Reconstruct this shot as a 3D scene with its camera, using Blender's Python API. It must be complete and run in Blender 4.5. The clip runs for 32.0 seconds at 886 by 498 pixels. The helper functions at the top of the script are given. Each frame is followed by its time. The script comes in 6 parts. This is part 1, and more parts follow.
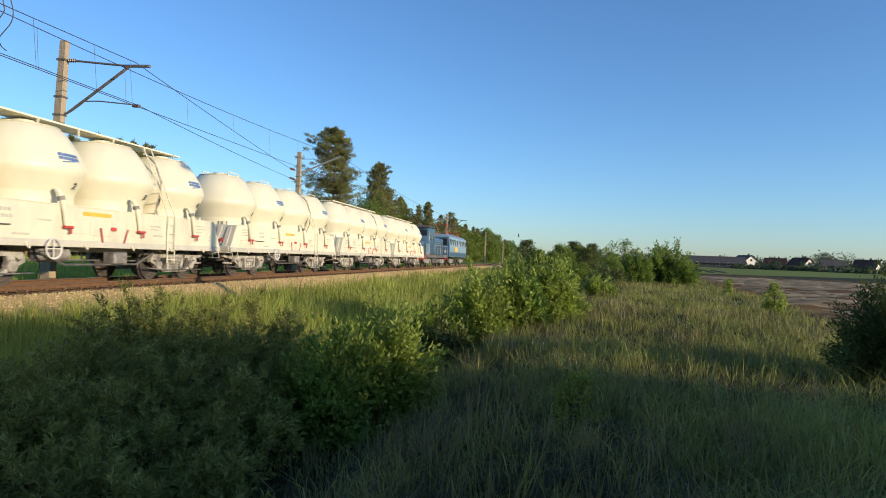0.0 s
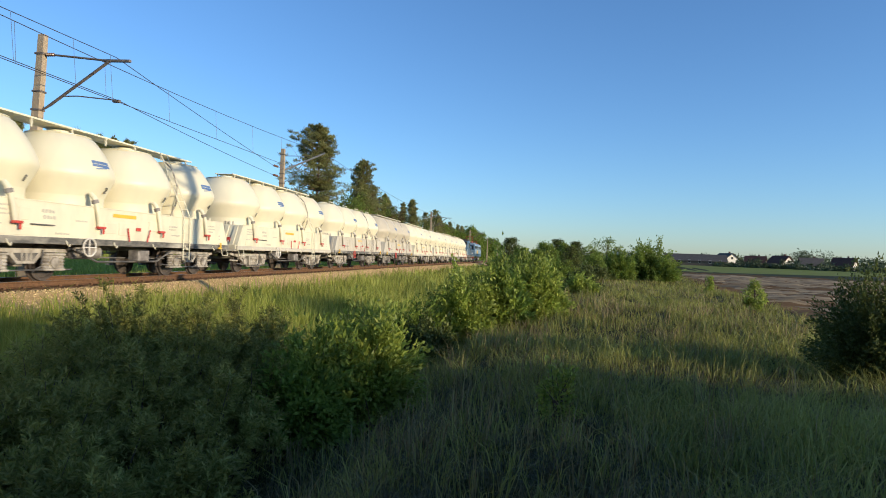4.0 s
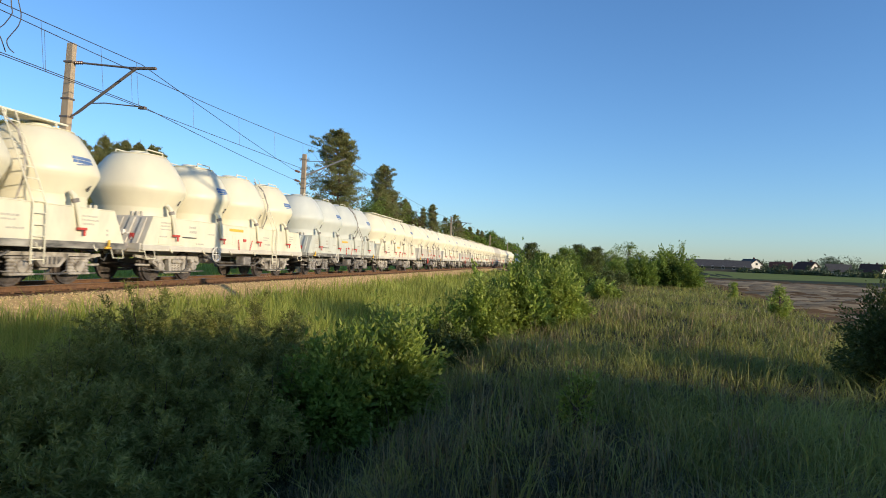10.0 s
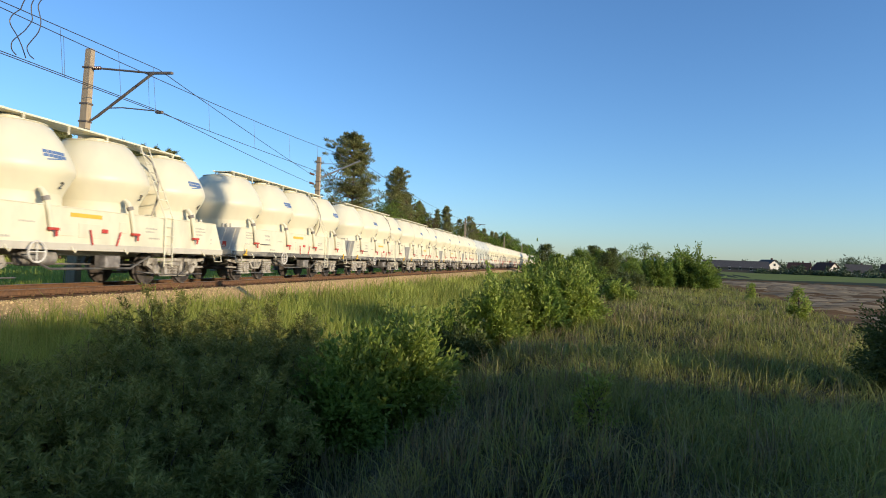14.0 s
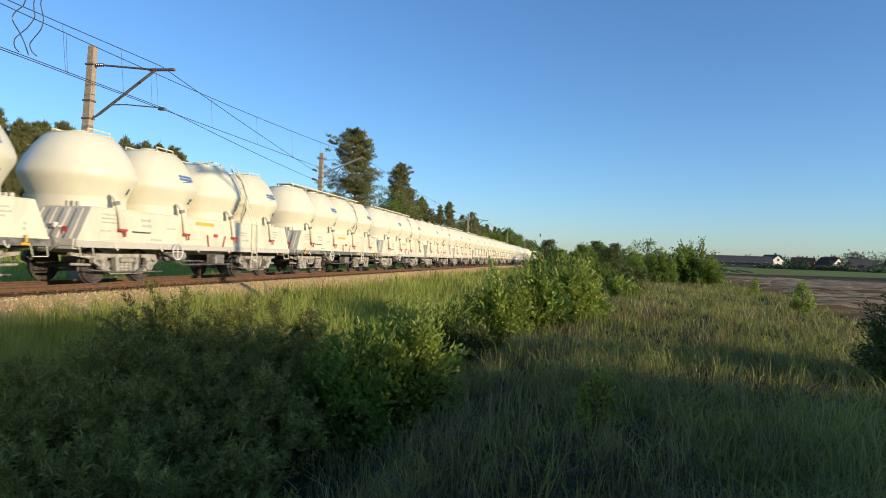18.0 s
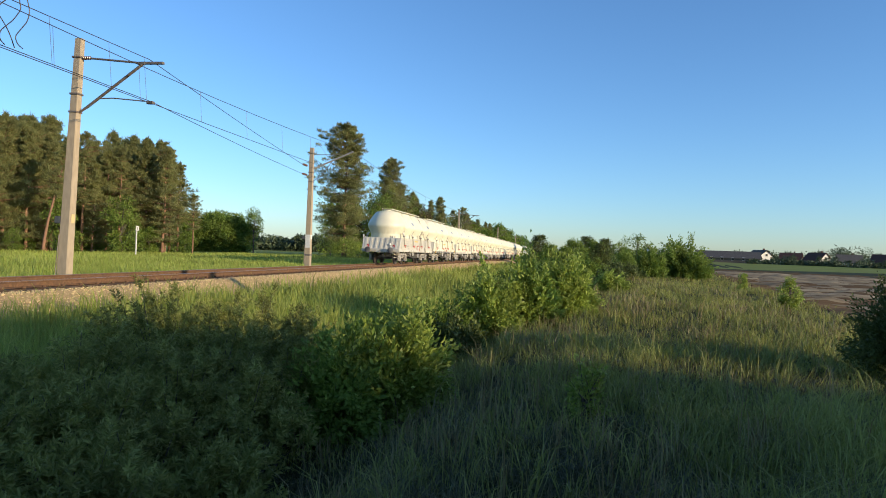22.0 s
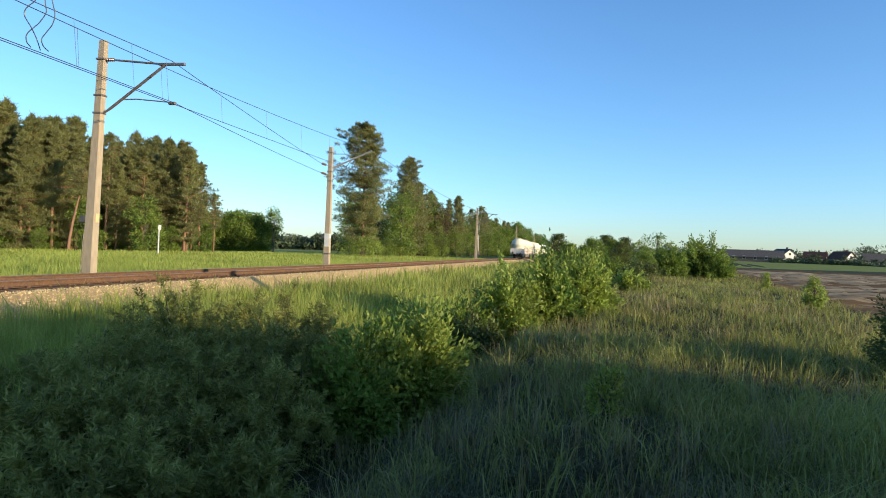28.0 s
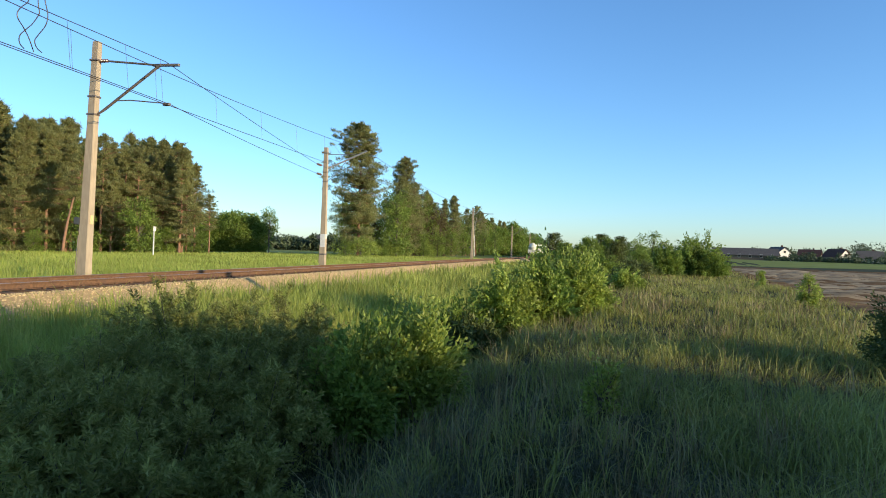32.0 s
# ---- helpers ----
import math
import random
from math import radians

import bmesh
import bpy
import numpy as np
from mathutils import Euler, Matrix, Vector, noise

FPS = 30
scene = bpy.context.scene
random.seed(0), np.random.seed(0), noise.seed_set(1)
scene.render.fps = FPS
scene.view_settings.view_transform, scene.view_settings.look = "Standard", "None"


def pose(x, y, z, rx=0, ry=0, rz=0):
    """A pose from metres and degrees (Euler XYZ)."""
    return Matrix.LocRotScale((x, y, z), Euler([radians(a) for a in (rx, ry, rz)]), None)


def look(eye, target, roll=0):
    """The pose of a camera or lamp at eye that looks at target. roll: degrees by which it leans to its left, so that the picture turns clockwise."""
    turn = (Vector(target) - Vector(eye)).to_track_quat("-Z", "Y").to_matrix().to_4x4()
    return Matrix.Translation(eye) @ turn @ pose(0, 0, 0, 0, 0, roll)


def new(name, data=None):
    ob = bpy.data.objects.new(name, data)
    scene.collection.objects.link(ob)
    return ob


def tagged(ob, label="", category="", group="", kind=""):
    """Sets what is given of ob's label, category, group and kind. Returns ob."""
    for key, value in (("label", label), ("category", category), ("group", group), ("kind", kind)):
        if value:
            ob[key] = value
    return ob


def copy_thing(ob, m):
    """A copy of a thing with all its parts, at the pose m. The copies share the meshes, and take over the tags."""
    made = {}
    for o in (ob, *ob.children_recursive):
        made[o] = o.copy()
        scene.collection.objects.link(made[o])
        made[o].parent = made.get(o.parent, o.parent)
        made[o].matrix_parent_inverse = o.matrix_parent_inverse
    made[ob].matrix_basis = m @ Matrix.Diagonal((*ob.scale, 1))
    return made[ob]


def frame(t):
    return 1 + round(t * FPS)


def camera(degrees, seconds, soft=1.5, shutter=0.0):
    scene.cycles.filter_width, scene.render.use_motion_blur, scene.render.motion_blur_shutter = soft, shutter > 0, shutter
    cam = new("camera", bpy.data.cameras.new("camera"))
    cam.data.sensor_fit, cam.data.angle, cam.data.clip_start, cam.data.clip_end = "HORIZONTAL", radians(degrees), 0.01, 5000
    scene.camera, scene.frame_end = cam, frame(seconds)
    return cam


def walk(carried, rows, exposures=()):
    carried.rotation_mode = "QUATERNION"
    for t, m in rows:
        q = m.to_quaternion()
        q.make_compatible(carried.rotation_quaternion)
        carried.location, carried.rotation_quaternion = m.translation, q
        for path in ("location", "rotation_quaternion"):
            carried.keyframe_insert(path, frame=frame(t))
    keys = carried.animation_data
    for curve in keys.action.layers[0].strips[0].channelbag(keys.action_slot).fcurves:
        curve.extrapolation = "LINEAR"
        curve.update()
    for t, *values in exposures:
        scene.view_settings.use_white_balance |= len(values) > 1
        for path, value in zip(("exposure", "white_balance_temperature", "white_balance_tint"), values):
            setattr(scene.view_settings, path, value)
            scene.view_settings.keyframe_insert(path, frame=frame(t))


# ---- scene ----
# The track runs along +y; rail heads at z = 0.9; the camera stands at x = y = 0.
HEADING = 9.6      # degrees between the track and the zero of the path's yaw
EYE = (0.0, 0.0, 1.97)
TRACK_X, RAIL_Z = -13.3, 0.9

cam = camera(70.1, 32.0, soft=0.95, shutter=0.15)
# seconds, yaw, pitch, roll of the hand-held camera
PATH = (
    (0, 0.07, 0.74, 2.29), (0.5, 0.01, 0.91, 2.02), (1, 0.33, 0.69, 1.79), (1.5, 0.61, 0.28, 1.66),
    (2, 0.37, 0.54, 1.77), (2.5, 0.23, 0.35, 2.11), (3, -0.61, 0.51, 2.49), (3.5, -1.24, 0.53, 2.46),
    (5.5, -1.38, 0.98, 2.24), (6, -1.01, 1.12, 2.01), (6.5, -0.7, 1.24, 1.69), (7, -0.21, 1.36, 1.56),
    (7.5, 0.39, 1.25, 1.53), (8, 0.32, 1.18, 1.53), (8.5, -0.13, 1.26, 1.77), (9, -0.07, 1.11, 2.26),
    (9.5, 0.3, 0.73, 2.53), (10, 0.47, 0.96, 2.52), (10.5, 0.59, 0.98, 2.4), (11, 0.7, 0.98, 2.27),
    (11.5, 0.77, 1.1, 2.18), (12, 1.1, 1.21, 2.14), (12.5, 1.43, 1.16, 2.01), (13, 2.12, 1.08, 1.97),
    (13.5, 1.85, 1.18, 2.12), (14, 1.76, 1.06, 2.34), (14.5, 1.81, 0.67, 2.5), (16.5, 2.01, 0.76, 1.9),
    (17, 2.1, 0.79, 2.02), (17.5, 2.04, 0.89, 2.19), (18, 2.01, 0.67, 2.19), (18.5, 2.16, 0.65, 2.2),
    (19, 2.36, 0.77, 2.09), (19.5, 2.46, 1.03, 2.06), (20, 2.24, 0.65, 2.23), (20.5, 2.09, 0.31, 2.47),
    (21, 1.59, 0.27, 2.44), (21.5, 1.25, 0.28, 2.31), (22, 1.16, 0.27, 2.22), (22.5, 1.44, 0.21, 2.33),
    (23, 1.6, 0.16, 2.5), (23.5, 1.07, 0.28, 2.5), (24, 1.11, 0.11, 2.39), (24.5, 1.27, 0.3, 2.12),
    (25, 1.59, 0.51, 1.94), (25.5, 1.68, 0.56, 1.88), (26, 2.39, 0.29, 2.01), (26.5, 2.4, 0.06, 2.12),
    (28.5, 2.89, 0.14, 2.24), (29, 2.54, 0.23, 2.25), (29.5, 2.44, 0.08, 2.44), (30, 2.07, 0, 2.62),
    (30.5, 1.86, 0.05, 2.72), (31, 1.93, 0.07, 2.64), (31.5, 2.14, -0.02, 2.29), (32, 2.45, 0.1, 1.9),
)
walk(cam, [(t, pose(*EYE, 90 + p, 0, y + HEADING) @ pose(0, 0, 0, 0, 0, r)) for t, y, p, r in PATH],
     [(0.0, 0.12, 5900, 12), (19.0, 0.08, 5900, 12), (21.0, 0.05, 5900, 12), (22.0, 0.24, 5950, 11), (23.5, 0.40, 5950, 10), (26.0, 0.47, 5950, 9), (32.0, 0.5, 5950, 9)])

# ---- light ----
SUN_AZ, SUN_EL = 111.0, 10.8   # azimuth from +y towards +x, and height, in degrees
world = bpy.data.worlds.new("evening_sky")
scene.world = world
world.use_nodes = True
wn = world.node_tree.nodes
sky = wn.new("ShaderNodeTexSky")
sky.sky_type, sky.sun_disc = "NISHITA", False
sky.sun_elevation, sky.sun_rotation = radians(SUN_EL), radians(SUN_AZ)
sky.altitude, sky.air_density, sky.dust_density, sky.ozone_density = 120, 1.0, 0.5, 4.0
wn["Background"].inputs["Strength"].default_value = 0.2
world.node_tree.links.new(sky.outputs[0], wn["Background"].inputs["Color"])
lamp = bpy.data.lights.new("sun", "SUN")
lamp.energy, lamp.angle, lamp.color = 4.8, radians(0.55), (1.0, 0.79, 0.50)
sun = new("sun", lamp)
a, e = radians(SUN_AZ), radians(SUN_EL)
sun.matrix_world = look((40 * math.sin(a), 40 * math.cos(a), 30), (40 * math.sin(a) - math.sin(a) * math.cos(e), 40 * math.cos(a) - math.cos(a) * math.cos(e), 30 - math.sin(e)))


# ---- materials ----
def surf(name, c1, c2, scale=4.0, rough=0.7, bump=0.15, metal=0.0, spec=0.5, dirt=None, dirt_scale=0.6, dirt_amount=0.5, stretch=(1, 1, 1), bump_scale=None, island=0.0):
    """Two colours mixed by fine grain, a third one by broad stains, fine relief."""
    m = bpy.data.materials.new(name)
    m.use_nodes = True
    n, l = m.node_tree.nodes, m.node_tree.links
    b = n["Principled BSDF"]
    b.inputs["Metallic"].default_value, b.inputs["Specular IOR Level"].default_value = metal, spec
    co = n.new("ShaderNodeTexCoord")
    mp = n.new("ShaderNodeMapping")
    mp.inputs["Scale"].default_value = stretch
    l.new(co.outputs["Object"], mp.inputs["Vector"])
    t1 = n.new("ShaderNodeTexNoise")
    t1.inputs["Scale"].default_value, t1.inputs["Detail"].default_value = scale, 6
    l.new(mp.outputs[0], t1.inputs["Vector"])
    mix = n.new("ShaderNodeMix")
    mix.data_type = "RGBA"
    ramp = n.new("ShaderNodeMapRange")
    ramp.inputs["From Min"].default_value, ramp.inputs["From Max"].default_value = 0.32, 0.68
    l.new(t1.outputs["Fac"], ramp.inputs["Value"])
    l.new(ramp.outputs[0], mix.inputs["Factor"])
    mix.inputs[6].default_value, mix.inputs[7].default_value = (*c1, 1), (*c2, 1)
    out = mix.outputs[2]
    if dirt:
        t2 = n.new("ShaderNodeTexNoise")
        t2.inputs["Scale"].default_value, t2.inputs["Detail"].default_value = dirt_scale, 8
        l.new(mp.outputs[0], t2.inputs["Vector"])
        r2 = n.new("ShaderNodeMapRange")
        r2.inputs["From Min"].default_value, r2.inputs["From Max"].default_value = 0.45, 0.75
        r2.inputs["To Max"].default_value = dirt_amount
        l.new(t2.outputs["Fac"], r2.inputs["Value"])
        m2 = n.new("ShaderNodeMix")
        m2.data_type = "RGBA"
        m2.inputs[7].default_value = (*dirt, 1)
        l.new(out, m2.inputs[6])
        l.new(r2.outputs[0], m2.inputs["Factor"])
        out = m2.outputs[2]
    if island:
        g = n.new("ShaderNodeObjectInfo")
        hs = n.new("ShaderNodeHueSaturation")
        mr = n.new("ShaderNodeMapRange")
        mr.inputs["To Min"].default_value, mr.inputs["To Max"].default_value = 1 - island, 1 + island
        l.new(g.outputs["Random"], mr.inputs["Value"])
        l.new(mr.outputs[0], hs.inputs["Value"])
        l.new(out, hs.inputs["Color"])
        out = hs.outputs[0]
    l.new(out, b.inputs["Base Color"])
    rr = n.new("ShaderNodeMapRange")
    rr.inputs["To Min"].default_value, rr.inputs["To Max"].default_value = max(0.02, rough - 0.12), min(1, rough + 0.12)
    l.new(t1.outputs["Fac"], rr.inputs["Value"])
    l.new(rr.outputs[0], b.inputs["Roughness"])
    if bump:
        bp = n.new("ShaderNodeBump")
        bp.inputs["Strength"].default_value, bp.inputs["Distance"].default_value = bump, 0.02
        if bump_scale:
            t3 = n.new("ShaderNodeTexNoise")
            t3.inputs["Scale"].default_value, t3.inputs["Detail"].default_value = bump_scale, 4
            l.new(mp.outputs[0], t3.inputs["Vector"])
            l.new(t3.outputs["Fac"], bp.inputs["Height"])
        else:
            l.new(t1.outputs["Fac"], bp.inputs["Height"])
        l.new(bp.outputs[0], b.inputs["Normal"])
    return m


def leafy(name, c1, c2, c3, through_light=0.35, rough=0.55, patch=0.35):
    """Leaves or blades: every loose piece has a tint of its own, broad patches drift in colour, light shines through."""
    m = bpy.data.materials.new(name)
    m.use_nodes = True
    n, l = m.node_tree.nodes, m.node_tree.links
    b = n["Principled BSDF"]
    g = n.new("ShaderNodeNewGeometry")
    cr = n.new("ShaderNodeValToRGB")
    cr.color_ramp.elements[0].color, cr.color_ramp.elements[1].color = (*c1, 1), (*c3, 1)
    el = cr.color_ramp.elements.new(0.5)
    el.color = (*c2, 1)
    l.new(g.outputs["Random Per Island"], cr.inputs[0])
    t = n.new("ShaderNodeTexNoise")
    t.inputs["Scale"].default_value, t.inputs["Detail"].default_value = patch, 4
    l.new(g.outputs["Position"], t.inputs["Vector"])
    mr = n.new("ShaderNodeMapRange")
    mr.inputs["From Min"].default_value, mr.inputs["From Max"].default_value = 0.3, 0.7
    mr.inputs["To Min"].default_value, mr.inputs["To Max"].default_value = 0.7, 1.3
    l.new(t.outputs["Fac"], mr.inputs["Value"])
    hs = n.new("ShaderNodeHueSaturation")
    l.new(mr.outputs[0], hs.inputs["Value"])
    l.new(cr.outputs[0], hs.inputs["Color"])
    l.new(hs.outputs[0], b.inputs["Base Color"])
    b.inputs["Roughness"].default_value = rough
    b.inputs["Specular IOR Level"].default_value = 0.35
    tr = n.new("ShaderNodeBsdfTranslucent")
    l.new(hs.outputs[0], tr.inputs["Color"])
    ms = n.new("ShaderNodeMixShader")
    ms.inputs[0].default_value = through_light
    l.new(b.outputs[0], ms.inputs[1])
    l.new(tr.outputs[0], ms.inputs[2])
    l.new(ms.outputs[0], n["Material Output"].inputs["Surface"])
    return m


CREAM = surf("cream_paint", (0.735, 0.69, 0.505), (0.70, 0.65, 0.47), 1.2, 0.43, 0.02, dirt=(0.50, 0.45, 0.36), dirt_scale=0.8, dirt_amount=0.45, stretch=(1, 1, 0.35), island=0.03)
CREAM_B = surf("bluish_white_paint", (0.56, 0.575, 0.51), (0.49, 0.515, 0.46), 1.2, 0.5, 0.02, dirt=(0.42, 0.42, 0.38), dirt_scale=0.8, dirt_amount=0.5, stretch=(1, 1, 0.35), island=0.03)
CREAM_D = surf("dust_dulled_cream_paint", (0.53, 0.485, 0.375), (0.465, 0.425, 0.325), 1.2, 0.5, 0.02, dirt=(0.40, 0.36, 0.29), dirt_scale=0.8, dirt_amount=0.6, stretch=(1, 1, 0.35), island=0.03)
SKIRT = surf("dusty_cream_paint", (0.71, 0.675, 0.505), (0.645, 0.605, 0.45), 2.5, 0.6, 0.05, dirt=(0.44, 0.41, 0.32), dirt_scale=1.6, dirt_amount=0.55, stretch=(1, 1, 0.5), island=0.04)
SKIRT_B = surf("bluish_grey_skirt_paint", (0.56, 0.57, 0.49), (0.47, 0.48, 0.41), 2.5, 0.7, 0.06, dirt=(0.36, 0.35, 0.29), dirt_scale=1.6, dirt_amount=0.6, stretch=(1, 1, 0.5), island=0.05)
SKIRT_G = surf("dusty_grey_paint", (0.54, 0.505, 0.42), (0.45, 0.42, 0.345), 2.5, 0.7, 0.06, dirt=(0.56, 0.52, 0.43), dirt_scale=1.3, dirt_amount=0.7, stretch=(1, 1, 0.5), island=0.05)
SOLE = surf("black_underframe", (0.05, 0.05, 0.05), (0.09, 0.085, 0.08), 6, 0.75, 0.1, dirt=(0.35, 0.32, 0.27), dirt_scale=2.0, dirt_amount=0.6)
SOLE_W = surf("dust_smeared_underframe", (0.07, 0.07, 0.065), (0.16, 0.15, 0.13), 5, 0.75, 0.1, dirt=(0.50, 0.47, 0.39), dirt_scale=1.1, dirt_amount=0.85, stretch=(1, 1, 3))
BOGIE = surf("dusty_bogie_steel", (0.22, 0.20, 0.18), (0.12, 0.11, 0.10), 7, 0.8, 0.2, dirt=(0.50, 0.47, 0.42), dirt_scale=3.0, dirt_amount=0.7)
BOGIE_L = surf("whitened_bogie_steel", (0.42, 0.385, 0.325), (0.15, 0.13, 0.105), 5, 0.8, 0.2, dirt=(0.58, 0.54, 0.46), dirt_scale=3.0, dirt_amount=0.55)
WHEEL = surf("wheel_steel", (0.075, 0.062, 0.055), (0.045, 0.038, 0.034), 8, 0.6, 0.1, metal=0.3, dirt=(0.25, 0.2, 0.16), dirt_scale=3, dirt_amount=0.5)
RED = surf("red_paint", (0.55, 0.06, 0.04), (0.42, 0.05, 0.04), 8, 0.5, 0.02)
YELLOW = surf("yellow_paint", (0.75, 0.48, 0.05), (0.66, 0.40, 0.05), 8, 0.5, 0.02)
BLUE = surf("blue_paint", (0.09, 0.17, 0.36), (0.13, 0.21, 0.38), 8, 0.45, 0.02)
PRINT = surf("faded_grey_print", (0.40, 0.375, 0.31), (0.54, 0.50, 0.42), 9, 0.7, 0.0)
PLATE = surf("faded_yellow_plate", (0.62, 0.47, 0.2), (0.55, 0.42, 0.2), 8, 0.6, 0.02)
DARK = surf("dark_print", (0.06, 0.06, 0.06), (0.10, 0.10, 0.09), 8, 0.7, 0.0)
LOCO_BLUE = surf("loco_blue_paint", (0.055, 0.125, 0.205), (0.05, 0.105, 0.17), 3, 0.35, 0.02, dirt=(0.12, 0.14, 0.16), dirt_scale=1.2, dirt_amount=0.5)
LOCO_SKY = surf("loco_pale_blue_paint", (0.24, 0.34, 0.43), (0.20, 0.29, 0.38), 3, 0.4, 0.02, dirt=(0.2, 0.2, 0.2), dirt_scale=1.2, dirt_amount=0.4)
GLASS_D = surf("dark_window_glass", (0.015, 0.018, 0.02), (0.03, 0.035, 0.04), 2, 0.12, 0.0)
CONCRETE = surf("mast_concrete", (0.43, 0.335, 0.215), (0.34, 0.265, 0.17), 9, 0.9, 0.25, dirt=(0.24, 0.21, 0.17), dirt_scale=1.0, dirt_amount=0.6, stretch=(1, 1, 0.3))
WHITE_P = surf("white_paint", (0.70, 0.67, 0.60), (0.60, 0.57, 0.50), 5, 0.7, 0.05, dirt=(0.45, 0.42, 0.36), dirt_scale=2, dirt_amount=0.5)
GALV = surf("grey_galvanised_steel", (0.42, 0.40, 0.36), (0.33, 0.31, 0.28), 10, 0.6, 0.05, metal=0.3)
STEEL = surf("weathered_steel", (0.23, 0.20, 0.17), (0.15, 0.13, 0.11), 10, 0.6, 0.1, metal=0.5, dirt=(0.26, 0.15, 0.09), dirt_scale=3, dirt_amount=0.6)
COPPER = surf("oxidised_wire", (0.10, 0.085, 0.07), (0.07, 0.06, 0.05), 12, 0.5, 0.0, metal=0.6)
CERAMIC = surf("brown_insulator", (0.16, 0.08, 0.05), (0.12, 0.06, 0.04), 8, 0.25, 0.0)
RUST = surf("rusty_rail", (0.18, 0.098, 0.05), (0.11, 0.062, 0.034), 14, 0.85, 0.2, spec=0.1, dirt=(0.09, 0.06, 0.05), dirt_scale=2, dirt_amount=0.6)
RAILTOP = surf("polished_rail_head", (0.48, 0.45, 0.42), (0.40, 0.37, 0.34), 10, 0.35, 0.0, metal=0.9)
SLEEPER = surf("concrete_sleeper", (0.215, 0.138, 0.082), (0.14, 0.09, 0.054), 8, 0.9, 0.2, spec=0.1, dirt=(0.13, 0.08, 0.06), dirt_scale=2, dirt_amount=0.6, island=0.12)
BALLAST = surf("ballast_bed", (0.225, 0.135, 0.07), (0.13, 0.08, 0.042), 14, 0.95, 0.8, spec=0.1, dirt=(0.10, 0.07, 0.05), dirt_scale=1.5, dirt_amount=0.5)
SHOULDER = surf("tan_ballast_shoulder", (0.46, 0.325, 0.155), (0.34, 0.235, 0.11), 14, 0.95, 0.8, spec=0.1, dirt=(0.24, 0.17, 0.10), dirt_scale=1.5, dirt_amount=0.5)
BARK = surf("grey_brown_bark", (0.13, 0.10, 0.075), (0.07, 0.055, 0.04), 6, 0.95, 0.6, stretch=(1, 1, 0.25))
PINEBARK = surf("orange_pine_bark", (0.30, 0.155, 0.08), (0.18, 0.10, 0.06), 5, 0.95, 0.6, dirt=(0.12, 0.085, 0.06), dirt_scale=0.5, dirt_amount=0.6, stretch=(1, 1, 0.3))
BIRCH = surf("birch_bark", (0.62, 0.58, 0.52), (0.45, 0.42, 0.37), 6, 0.8, 0.2, dirt=(0.08, 0.07, 0.06), dirt_scale=3, dirt_amount=0.7, stretch=(0.5, 0.5, 2))
MEADOW = surf("distant_meadow", (0.22, 0.25, 0.06), (0.16, 0.19, 0.045), 0.3, 0.95, 0.3, spec=0.05, dirt=(0.28, 0.25, 0.10), dirt_scale=0.03, dirt_amount=0.6, stretch=(0.3, 1, 1))
GROUND = surf("meadow_soil", (0.042, 0.05, 0.016), (0.026, 0.032, 0.011), 1.5, 0.95, 0.7, spec=0.1, dirt=(0.12, 0.10, 0.06), dirt_scale=0.12, dirt_amount=0.5, bump_scale=9)
PLOUGH = surf("dry_ploughed_soil", (0.20, 0.128, 0.068), (0.105, 0.066, 0.037), 1.2, 0.95, 0.9, spec=0.0, dirt=(0.31, 0.225, 0.13), dirt_scale=0.5, dirt_amount=0.5, bump_scale=5, stretch=(0.22, 1.5, 1))
NEEDLES = leafy("pine_needles", (0.20, 0.225, 0.075), (0.28, 0.29, 0.10), (0.36, 0.33, 0.13), 0.5, patch=0.5)
LEAF = leafy("broad_leaves", (0.13, 0.19, 0.028), (0.185, 0.255, 0.038), (0.25, 0.32, 0.055), 0.45, patch=0.5)
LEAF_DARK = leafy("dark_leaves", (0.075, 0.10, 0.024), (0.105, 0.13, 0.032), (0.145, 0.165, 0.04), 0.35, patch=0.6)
LEAF_BRIGHT = leafy("young_bright_leaves", (0.22, 0.28, 0.045), (0.30, 0.37, 0.06), (0.42, 0.47, 0.10), 0.5, rough=0.45, patch=1.2)
WILLOW = leafy("grey_green_willow_leaves", (0.18, 0.197, 0.04), (0.245, 0.25, 0.056), (0.34, 0.33, 0.095), 0.4, rough=0.6, patch=1.0)
BRONZE = leafy("reddish_brown_leaves", (0.09, 0.06, 0.025), (0.12, 0.08, 0.03), (0.09, 0.10, 0.03), 0.25, patch=0.6)
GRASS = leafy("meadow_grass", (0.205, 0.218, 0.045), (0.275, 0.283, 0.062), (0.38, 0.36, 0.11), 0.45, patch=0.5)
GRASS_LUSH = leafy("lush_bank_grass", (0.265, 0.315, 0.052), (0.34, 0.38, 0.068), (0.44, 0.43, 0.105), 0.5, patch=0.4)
GRASS_DRY = leafy("dry_grass_stalks", (0.24, 0.21, 0.09), (0.27, 0.22, 0.10), (0.20, 0.14, 0.06), 0.3, patch=0.5)
STRAW = leafy("pale_straw", (0.27, 0.20, 0.11), (0.35, 0.265, 0.15), (0.46, 0.35, 0.20), 0.2, patch=0.4)
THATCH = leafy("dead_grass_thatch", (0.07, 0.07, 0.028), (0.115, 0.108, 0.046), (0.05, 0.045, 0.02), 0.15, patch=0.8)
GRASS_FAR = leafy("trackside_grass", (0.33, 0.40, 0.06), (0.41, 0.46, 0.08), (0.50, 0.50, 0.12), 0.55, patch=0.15)
